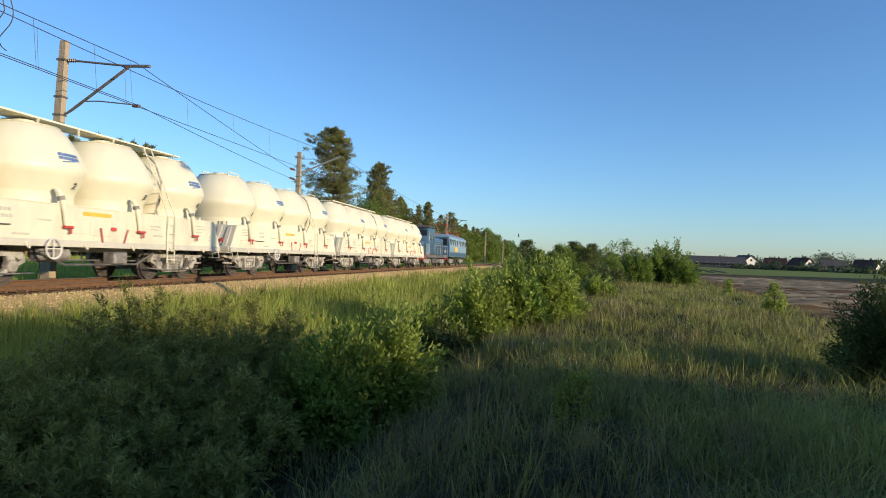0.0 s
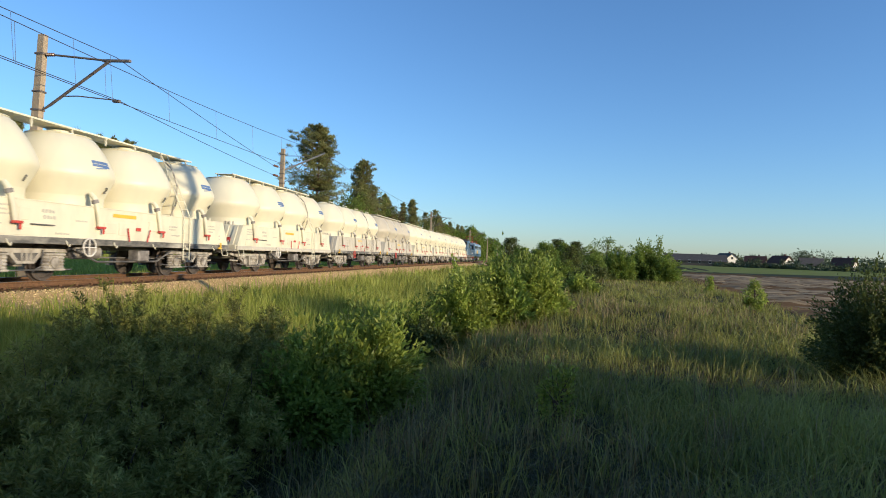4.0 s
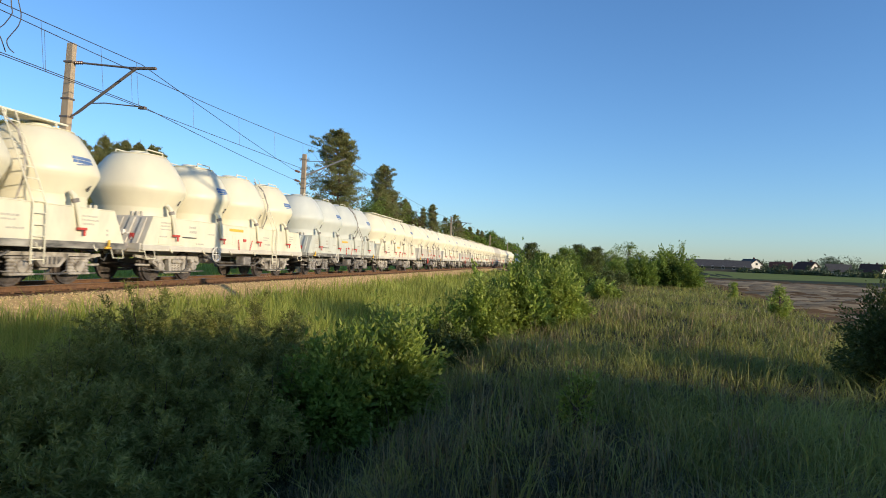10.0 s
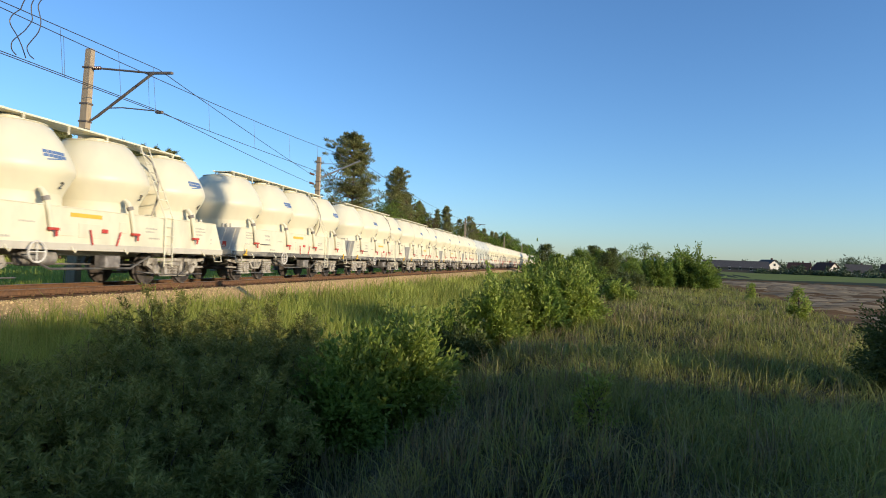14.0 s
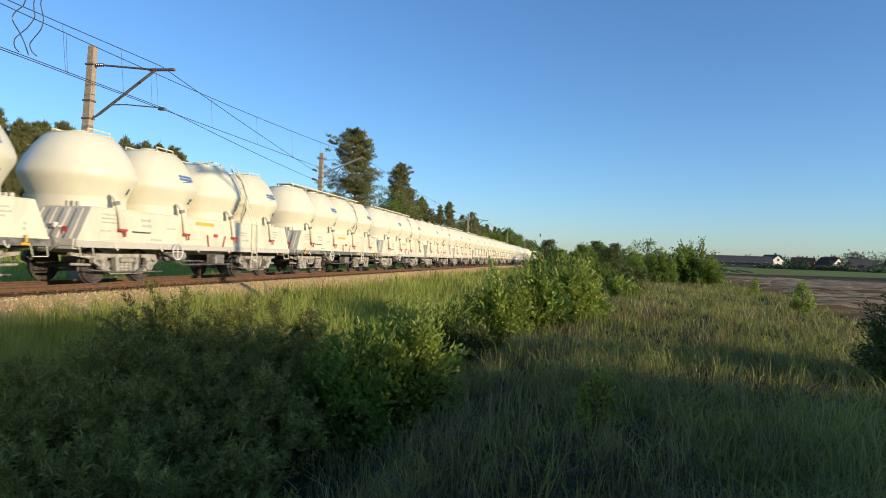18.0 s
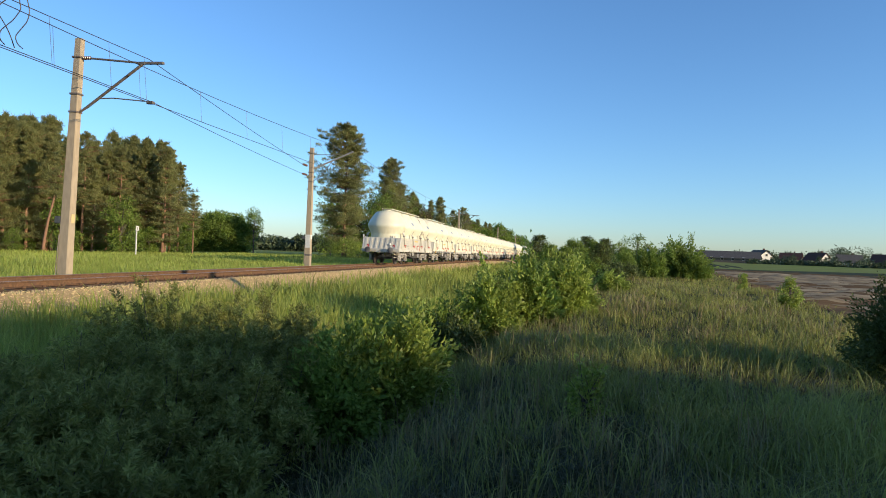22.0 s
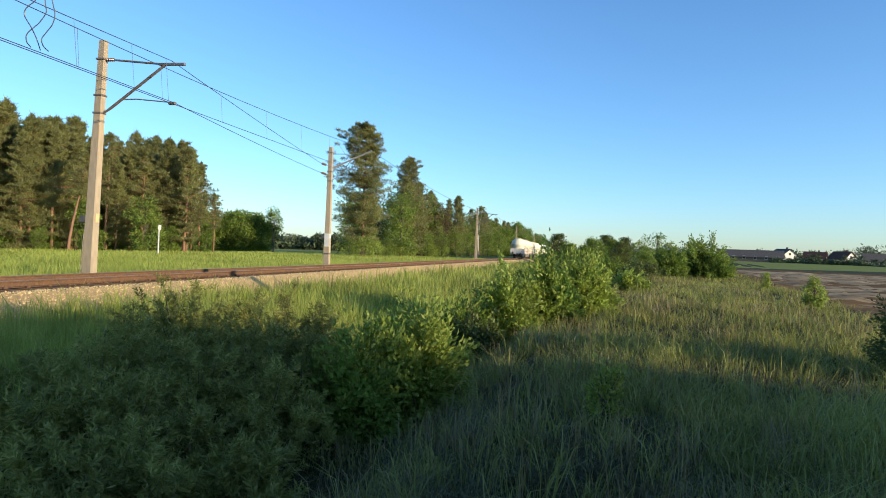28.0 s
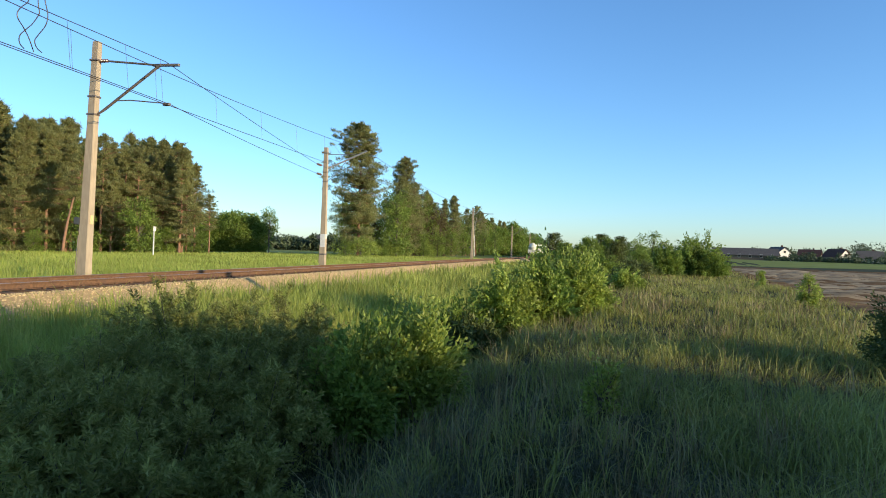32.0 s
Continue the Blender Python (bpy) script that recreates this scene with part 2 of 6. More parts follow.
FARWOOD = leafy("distant_wood_leaves", (0.05, 0.075, 0.035), (0.065, 0.09, 0.04), (0.09, 0.11, 0.05), 0.2, patch=0.05)
STONE_M = surf("ballast_stone", (0.58, 0.42, 0.20), (0.46, 0.33, 0.16), 3, 0.9, 0.3, spec=0.2)
PLASTER = surf("white_plaster", (0.74, 0.70, 0.62), (0.68, 0.64, 0.56), 1, 0.9, 0.05, dirt=(0.5, 0.47, 0.4), dirt_scale=0.3, dirt_amount=0.4)
ROOF_RED = surf("red_brown_roof_tiles", (0.115, 0.06, 0.045), (0.085, 0.047, 0.037), 2, 0.85, 0.3, spec=0.1)
ROOF_DARK = surf("dark_grey_roof", (0.13, 0.115, 0.10), (0.09, 0.08, 0.072), 2, 0.85, 0.2, spec=0.1)
WOOD_DARK = surf("dark_shed_boards", (0.17, 0.14, 0.11), (0.12, 0.10, 0.08), 4, 0.9, 0.3, spec=0.1)


# ---- mesh helpers ----
def fast_mesh(name, v, t, mat, smooth=False):
    v, t = np.asarray(v, dtype=np.float32), np.asarray(t, dtype=np.int32)
    me = bpy.data.meshes.new(name)
    me.vertices.add(len(v))
    me.vertices.foreach_set("co", v.ravel())
    me.loops.add(t.size)
    me.loops.foreach_set("vertex_index", t.ravel())
    me.polygons.add(len(t))
    me.polygons.foreach_set("loop_start", np.arange(0, t.size, t.shape[1], dtype=np.int32))
    me.update(calc_edges=True)
    me.materials.append(mat)
    if smooth:
        me.polygons.foreach_set("use_smooth", np.ones(len(t), dtype=bool))
    return me


def finish(bm, name, mat, smooth=True, angle=35):
    bmesh.ops.recalc_face_normals(bm, faces=bm.faces)
    me = bpy.data.meshes.new(name)
    for f in bm.faces:
        f.smooth = smooth
    if smooth:
        lim = radians(angle)
        for ed in bm.edges:
            if len(ed.link_faces) == 2 and ed.calc_face_angle(0) > lim:
                ed.smooth = False
    bm.to_mesh(me)
    bm.free()
    me.materials.append(mat)
    return me


def part(name, bm, mat, parent=None, label="", at=None, smooth=True, angle=35):
    ob = new(name, finish(bm, name, mat, smooth, angle) if isinstance(bm, bmesh.types.BMesh) else bm)
    if parent:
        ob.parent = parent
    if at is not None:
        ob.matrix_basis = at
    if label:
        ob["label"] = label
    return ob


def thing(name, label, category, at=None, group="", kind=""):
    ob = new(name)
    ob.empty_display_size = 0.3
    if at is not None:
        ob.matrix_basis = at
    return tagged(ob, label, category, group, kind)


def box(bm, x0, x1, y0, y1, z0, z1, bevel=0.0):
    r = bmesh.ops.create_cube(bm, size=1, matrix=Matrix.LocRotScale(((x0 + x1) / 2, (y0 + y1) / 2, (z0 + z1) / 2), None, (x1 - x0, y1 - y0, z1 - z0)))
    if bevel:
        ed = list({e for v in r["verts"] for e in v.link_edges})
        bmesh.ops.bevel(bm, geom=ed, offset=bevel, segments=1, affect="EDGES", clamp_overlap=True)
    return bm


def prism(bm, pts, axis, a0, a1):
    """A flat outline of (u, v) points drawn out from a0 to a1 along an axis."""
    def p(u, v, w):
        return {"x": (w, u, v), "y": (u, w, v), "z": (u, v, w)}[axis]
    va = [bm.verts.new(p(u, v, a0)) for u, v in pts]
    vb = [bm.verts.new(p(u, v, a1)) for u, v in pts]
    n = len(pts)
    bm.faces.new(va)
    bm.faces.new(vb[::-1])
    for i in range(n):
        bm.faces.new((va[i], va[(i + 1) % n], vb[(i + 1) % n], vb[i]))
    return bm


def tube(bm, path, radii, seg=8, caps=True):
    """A round bar along a path; radii one or one a point."""
    pts = [Vector(p) for p in path]
    if not isinstance(radii, (list, tuple)):
        radii = [radii] * len(pts)
    rings, up = [], None
    for i, p in enumerate(pts):
        d = (pts[min(i + 1, len(pts) - 1)] - pts[max(i - 1, 0)]).normalized()
        if up is None:
            up = d.orthogonal().normalized()
        up = (up - d * up.dot(d)).normalized()
        side = d.cross(up)
        rings.append([bm.verts.new(p + (up * math.cos(k * math.tau / seg) + side * math.sin(k * math.tau / seg)) * radii[i]) for k in range(seg)])
    for r0, r1 in zip(rings, rings[1:]):
        for k in range(seg):
            bm.faces.new((r0[k], r0[(k + 1) % seg], r1[(k + 1) % seg], r1[k]))
    if caps:
        bm.faces.new(rings[0][::-1])
        bm.faces.new(rings[-1])
    return bm


def lathe(bm, prof, seg=32, axis="z", at=(0, 0, 0)):
    """Turn (radius, height) points round an axis."""
    rings = []
    for r, h in prof:
        ring = []
        for k in range(seg):
            c, s = r * math.cos(k * math.tau / seg), r * math.sin(k * math.tau / seg)
            p = {"z": (c, s, h), "y": (c, h, s), "x": (h, c, s)}[axis]
            ring.append(bm.verts.new((p[0] + at[0], p[1] + at[1], p[2] + at[2])))
        rings.append(ring)
    for r0, r1 in zip(rings, rings[1:]):
        for k in range(seg):
            bm.faces.new((r0[k], r0[(k + 1) % seg], r1[(k + 1) % seg], r1[k]))
    bm.faces.new(rings[0][::-1])
    bm.faces.new(rings[-1])
    return bm


B = bmesh.new


# ---- ground ----
PROFILE_X = (-900, -120, -65, -47, -33, -24, -18.5, -17.0, -15.9, -15.3, -11.3, -10.2, -8.6, -6.4, -4.4, -3.0, -2.1, -1.0, 0.4, 3, 6, 9.5, 14, 40, 900)
PROFILE_Z = (0.3, -0.7, -0.15, 0.28, 0.40, 0.42, 0.40, 0.46, 0.46, 0.40, 0.30, 0.22, 0.08, -0.12, -0.42, -0.62, -0.42, 0.08, 0.32, 0.36, 0.30, 0.16, 0.08, 0.05, 0.05)


def ground_z(x, y):
    """Height of the ground: bank, ditch beside the track, low rise under the camera, flat field."""
    x, y = np.asarray(x, dtype=float), np.asarray(y, dtype=float)
    z = np.interp(x, PROFILE_X, PROFILE_Z)
    loose = np.clip(np.minimum(np.abs(x + 13.3) - 3.0, 2.0) / 2.0, 0, 1)
    z = z + loose * (0.06 * np.sin(x * 1.3 + 0.7 * np.sin(y * 0.9)) * np.sin(y * 0.8 + 0.5) + 0.05 * np.sin(x * 0.31 + 1.1) * np.sin(y * 0.23 + 2.0))
    rise = np.clip((np.hypot(x, y) - 205) / 80, 0, 1) * np.clip((x - 5) / 30, 0, 1)
    return z + 2.1 * rise * rise * (3 - 2 * rise)


def field_edge(y):
    return 9.8 + 0.16 * (y - 22.5)


def gz(x, y):
    return float(ground_z(x, y))


def build_ground():
    xs = np.unique(np.concatenate([np.array([-4000, -2000, -900, -400, -200, -120, -80]), np.arange(-60, -18, 2.0), np.arange(-18, 14, 0.4), np.arange(14, 60, 2.0), np.array([60, 90, 150, 300, 600, 1200, 2500, 4000])]))
    ys = np.unique(np.concatenate([np.array([-2000, -800, -300, -120, -60, -30]), np.arange(-20, 40, 0.5), np.arange(40, 120, 2.0), np.array([120, 140, 170, 210, 260, 340, 450, 700, 1200, 2500, 4500])]))
    gx, gy = np.meshgrid(xs, ys, indexing="ij")
    v = np.stack([gx.ravel(), gy.ravel(), ground_z(gx, gy).ravel()], 1)
    ny = len(ys)
    i, j = np.meshgrid(np.arange(len(xs) - 1), np.arange(ny - 1), indexing="ij")
    q = (i * ny + j).ravel()
    t = np.stack([q, q + ny, q + ny + 1, q + 1], 1)
    ob = new("ground", fast_mesh("ground", v, t, GROUND, True))
    return tagged(ob, "uneven grassy ground with a ditch beside the railway", "ground", kind="structure")


build_ground()


def build_field():
    """Ploughed strip: furrows a hand high, along the field."""
    rng = np.random.default_rng(5)
    vs, ts, base = [], [], 0
    rows_y = np.concatenate([np.arange(8, 110, 0.4), np.arange(110, 150, 3.0), np.arange(150, 205, 10.0)])
    offs = np.concatenate([np.arange(0, 30, 0.5), np.arange(30, 150, 2.0)])
    yy, oo = np.meshgrid(rows_y, offs, indexing="ij")
    xx = field_edge(yy) + oo + 0.25 * np.sin(yy * 0.7)
    zz = ground_z(xx, yy) + 0.04 + (0.11 * np.sin(yy * 2.6 + 0.5 * np.sin(xx * 0.23) + 0.35 * np.sin(xx * 0.9)) * (0.45 + 0.55 * np.sin(yy * 0.37 + xx * 0.05)) + rng.normal(0, 0.04, xx.shape)) * (yy < 110)
    v = np.stack([xx.ravel(), yy.ravel(), zz.ravel()], 1)
    n = len(offs)
    i, j = np.meshgrid(np.arange(len(rows_y) - 1), np.arange(n - 1), indexing="ij")
    q = (i * n + j).ravel()
    ob = new("field", fast_mesh("field", v, np.stack([q, q + 1, q + n + 1, q + n], 1), PLOUGH))
    tagged(ob, "dry brown ploughed field with shallow furrows", "field", kind="structure")


build_field()


def build_far_meadow():
    """Green strips behind the field and beyond the railway."""
    for x0, x1, y0, y1 in ((18, 400, 205, 700), (-700, -44, 108, 900), (-44, -19, 112, 900), (-8, 18, 115, 700)):
        xs, ys = np.linspace(x0, x1, 40), np.linspace(y0, y1, 40)
        gx, gy = np.meshgrid(xs, ys, indexing="ij")
        v = np.stack([gx.ravel(), gy.ravel(), ground_z(gx, gy).ravel() + 0.06], 1)
        i, j = np.meshgrid(np.arange(39), np.arange(39), indexing="ij")
        q = (i * 40 + j).ravel()
        tagged(new("meadow", fast_mesh("meadow", v, np.stack([q, q + 40, q + 41, q + 1], 1), MEADOW, True)), "distant pale green meadow", "meadow", kind="structure")


build_far_meadow()


# ---- railway track ----
def build_track():
    bm = B()
    w = [(-2.35, -0.34), (-1.75, -0.20), (1.75, -0.20), (2.55, -0.55), (2.55, -0.8), (-2.35, -0.8)]
    prism(bm, [(TRACK_X + x, RAIL_Z + z) for x, z in w], "y", -140, 900)
    tagged(part("ballast_bed", bm, BALLAST, smooth=False), "brown stone ballast bed under the railway track", "ballast", kind="structure")
    bm = B()
    prism(bm, [(TRACK_X + x, RAIL_Z + z) for x, z in ((1.5, -0.19), (1.77, -0.19), (2.57, -0.54), (3.15, -0.70), (3.15, -0.9), (1.5, -0.9))], "y", -140, 900)
    tagged(part("ballast_shoulder", bm, SHOULDER, smooth=False), "tan crushed-stone shoulder of the railway track", "ballast", kind="structure")
    for side, rx in (("near", 0.7535), ("far", -0.7535)):
        track_rail = thing("rail", "rusty steel rail with a worn shiny head", "rail", group="rails of the track")
        bm = B()
        prof = [(-0.0625, -0.16), (0.0625, -0.16), (0.0625, -0.148), (0.012, -0.13), (0.012, -0.045), (0.034, -0.036), (0.034, -0.004), (-0.034, -0.004), (-0.034, -0.036), (-0.012, -0.045), (-0.012, -0.13), (-0.0625, -0.148)]
        prism(bm, [(TRACK_X + rx + u, RAIL_Z + v) for u, v in prof], "y", -140, 900)
        part("rail_body", bm, RUST, track_rail, smooth=False)
        bm = B()
        box(bm, TRACK_X + rx - 0.028, TRACK_X + rx + 0.028, -140, 900, RAIL_Z - 0.004, RAIL_Z)
        part("rail_head", bm, RAILTOP, track_rail, "polished running surface", smooth=False)
    sl = thing("sleeper_row", "concrete sleepers half sunk in brown ballast", "sleepers")
    me = finish(prism(B(), [(-1.25, -0.20), (1.25, -0.20), (1.25, -0.07), (1.15, -0.02), (0.45, -0.02), (0.3, -0.05), (-0.3, -0.05), (-0.45, -0.02), (-1.15, -0.02), (-1.25, -0.07)], "y", -0.13, 0.13), "sleeper", SLEEPER, False)
    for i in range(290):
        part("sleeper", me, None, sl, at=pose(TRACK_X, -4 + i * 0.6, RAIL_Z - 0.155 + random.uniform(-0.008, 0.008), 0, 0, random.uniform(-0.8, 0.8)))
    clip = finish(box(B(), -0.025, 0.025, -0.05, 0.05, -0.02, 0.03, 0.008), "rail_clip", RUST, False)
    for i in range(90):
        for dx in (-0.0875, 0.0875):
            part("rail_clip", clip, None, sl, at=pose(TRACK_X + 0.7535 + dx, -4 + i * 0.6, RAIL_Z - 0.155))


def build_stones():
    """Loose stones over the ballast; a dense heap on the shoulder."""
    rng = np.random.default_rng(11)
    ico_bm = B()
    bmesh.ops.create_icosphere(ico_bm, subdivisions=1, radius=1)
    iv = np.array([v.co[:] for v in ico_bm.verts])
    it = np.array([[v.index for v in f.verts] for f in ico_bm.faces])
    ico_bm.free()
    n = 30000
    u = rng.uniform(0, 1, n)
    y = np.where(rng.uniform(0, 1, n) < 0.75, rng.uniform(4, 42, n), 42 + 70 * rng.uniform(0, 1, n) ** 1.3)
    x = TRACK_X + np.where(u < 0.93, rng.uniform(1.35, 3.15, n), rng.uniform(-2.4, -1.4, n))
    top = RAIL_Z + np.interp(x - TRACK_X, (-2.35, -1.75, 1.75, 2.55, 3.2), (-0.34, -0.20, -0.20, -0.55, -0.75))
    s = rng.uniform(0.016, 0.036, n) * (1 + 0.4 * (y > 42))
    sc = s[:, None] * rng.uniform(0.6, 1.3, (n, 3))
    v = iv[None] * sc[:, None, :] * rng.uniform(0.75, 1.2, (n, len(iv), 1))
    ang = rng.uniform(0, math.tau, n)
    c, si = np.cos(ang)[:, None], np.sin(ang)[:, None]
    vx, vy = v[..., 0] * c - v[..., 1] * si, v[..., 0] * si + v[..., 1] * c
    v = np.stack([vx + x[:, None], vy + y[:, None], v[..., 2] + (top + s * 0.3)[:, None]], -1).reshape(-1, 3)
    t = (it[None] + (np.arange(n) * len(iv))[:, None, None]).reshape(-1, 3)
    me = fast_mesh("ballast_stones", v, t, STONE_M)
    nt = STONE_M.node_tree
    g, hs = nt.nodes.new("ShaderNodeNewGeometry"), nt.nodes.new("ShaderNodeHueSaturation")
    mr = nt.nodes.new("ShaderNodeMapRange")
    mr.inputs["To Min"].default_value, mr.inputs["To Max"].default_value = 0.7, 1.25
    b = nt.nodes["Principled BSDF"]
    src = b.inputs["Base Color"].links[0].from_socket
    nt.links.new(g.outputs["Random Per Island"], mr.inputs["Value"])
    nt.links.new(mr.outputs[0], hs.inputs["Value"])
    nt.links.new(src, hs.inputs["Color"])
    nt.links.new(hs.outputs[0], b.inputs["Base Color"])
    tagged(new("ballast_stones", me), "loose brown and grey crushed stones beside the rails", "stones", kind="stuff")


build_track()
build_stones()


# ---- overhead line ----
LINE_Z = 1.0     # datum of the overhead line
MAST_X = TRACK_X - 2.8
MAST_Y = (18.38, 38.3, 97.0, 157.0, 217.0, 277.0, 337.0, -42.0)


def mast(y, top, arm=True, anchor=False, band=True, lean=(0.0, 0.0)):
    m = thing("catenary_mast", "tapered concrete railway mast with a steel bracket arm" if not anchor else "concrete railway mast with wire anchors and a white-painted base band", "mast", pose(MAST_X - 8.0 * math.tan(radians(lean[1])), y + 8.0 * math.tan(radians(lean[0])), gz(MAST_X, y), lean[0], lean[1]), group="masts of the overhead line")
    h = top - gz(MAST_X, y)
    bm = B()
    # H-section tapered post
    for k, (z0, z1) in enumerate(((-0.5, h),)):
        w0, w1, d0, d1 = 0.20, 0.125, 0.155, 0.095
        va = [bm.verts.new((sx * w0, sy * d0, z0)) for sx, sy in ((-1, -1), (1, -1), (1, 1), (-1, 1))]
        vb = [bm.verts.new((sx * w1, sy * d1, z1)) for sx, sy in ((-1, -1), (1, -1), (1, 1), (-1, 1))]
        bm.faces.new(va[::-1])
        bm.faces.new(vb)
        for i in range(4):
            bm.faces.new((va[i], va[(i + 1) % 4], vb[(i + 1) % 4], vb[i]))
    bmesh.ops.bevel(bm, geom=list(bm.edges), offset=0.02, segments=1, affect="EDGES")
    part("post", bm, CONCRETE, m, smooth=False)
    rz = LINE_Z - gz(MAST_X, y)
    for z in (rz + 6.98, rz + 5.15, rz + 5.75):
        bm = box(B(), -0.165, 0.165, -0.135, 0.135, z - 0.03, z + 0.03, 0.006)
        part("clamp_band", bm, STEEL, m, smooth=False)
    if band:
        part("number_plate", box(B(), 0.165, 0.195, -0.07, 0.07, rz + 1.45, rz + 1.75, 0.005), PLATE if not anchor else WHITE_P, m, "small painted plate with plain bars", smooth=False)
    part("earth_cable", tube(B(), [(-0.19, -0.17, -0.2), (-0.2, -0.17, 0.5), (-0.17, -0.15, 1.6)], 0.014, 6), STEEL, m)
    part("switch_box", box(B(), -0.42, -0.16, -0.13, 0.09, rz + 1.42, rz + 1.66, 0.02), DARK, m, smooth=False)
    if anchor:
        part("painted_band", box(B(), -0.172, 0.172, -0.142, 0.142, rz + 0.9, rz + 1.75, 0.01), WHITE_P, m, "flaking white paint", smooth=False)
        part("lower_collar", box(B(), -0.19, 0.19, -0.16, 0.16, rz + 0.4, rz + 0.5, 0.01), STEEL, m, smooth=False)
        for dz in (5.47, 6.05):
            bm = B()
            for i in range(6):
                lathe(bm, [(0.03, -1.15 - i * 0.1), (0.07, -1.12 - i * 0.1), (0.03, -1.08 - i * 0.1)], 10, "y", (0.15, 0, rz + dz))
            tube(bm, [(0.15, -0.14, rz + dz), (0.15, -1.9, rz + dz)], 0.015, 6)
            part("anchor_insulator", bm, CERAMIC, m)
    if arm:
        reach = 2.95
        a = B()
        tube(a, [(0.16, 0, rz + 6.98), (0.4, 0, rz + 6.965), (reach - 0.55, 0, rz + 6.80)], 0.035, 8)
        tie = part("tie_bar", a, STEEL, m)
        bm = B()
        for i in range(4):
            lathe(bm, [(0.03, 0.2 + i * 0.07), (0.065, 0.225 + i * 0.07), (0.03, 0.25 + i * 0.07)], 10, "x", (0, 0, rz + 6.97))
        part("insulator", bm, CERAMIC, tie)
        part("strut", tube(B(), [(0.16, 0, rz + 5.15), (0.45, 0, rz + 5.335), (reach - 0.5, 0, rz + 6.80)], [0.03, 0.048, 0.048], 8), STEEL, m)
        part("arm_end", box(B(), reach - 0.7, reach + 0.22, -0.05, 0.05, rz + 6.76, rz + 6.84, 0.01), STEEL, m, smooth=False)
        st = part("steady_arm", tube(B(), [(0.8, 0, rz + 5.62), (1.4, 0, rz + 5.64), (2.72, 0, rz + 5.54)], 0.02, 6), STEEL, m)
        part("wire_clip", box(B(), 2.66, 2.9, -0.06, 0.06, rz + 5.46, rz + 5.55, 0.008), STEEL, st, smooth=False)
    return m


for k, y in enumerate(MAST_Y):
    mast(y, (8.62, 8.35)[k] if k < 2 else 8.6, arm=k != 1, anchor=k == 1, band=k < 3, lean=(-0.7, 1.05) if k == 0 else (0.0, 0.0))


def anchor_bracket():
    """The long outrigger on the anchor mast."""
    m = thing("outrigger_arm", "bare steel outrigger arm clamped to the second mast", "bracket", pose(MAST_X, MAST_Y[1], LINE_Z))
    part("arm_tube", tube(B(), [(0.12, 0.05, 6.0), (1.2, 0.2, 6.5), (2.75, 0.05, 7.12)], 0.055, 8), GALV, m)
    part("tie_rod", tube(B(), [(0.12, 0.0, 6.9), (2.0, 0.25, 6.95)], 0.02, 6), STEEL, m)
    part("lower_rod", tube(B(), [(0.15, 0.0, 5.2), (0.7, 0.1, 5.6), (1.3, 0.2, 6.5)], 0.02, 6), STEEL, m)


anchor_bracket()


def wire(name, label, pts, r, group=""):
    bm = tube(B(), pts, r, 6)
    return tagged(part(name, bm, COPPER), label, "wire", group)


def sag(p0, p1, drop, n=14):
    return [tuple(p0[i] + (p1[i] - p0[i]) * k / n - (drop * 4 * (k / n) * (1 - k / n) if i == 2 else 0) for i in range(3)) for k in range(n + 1)]


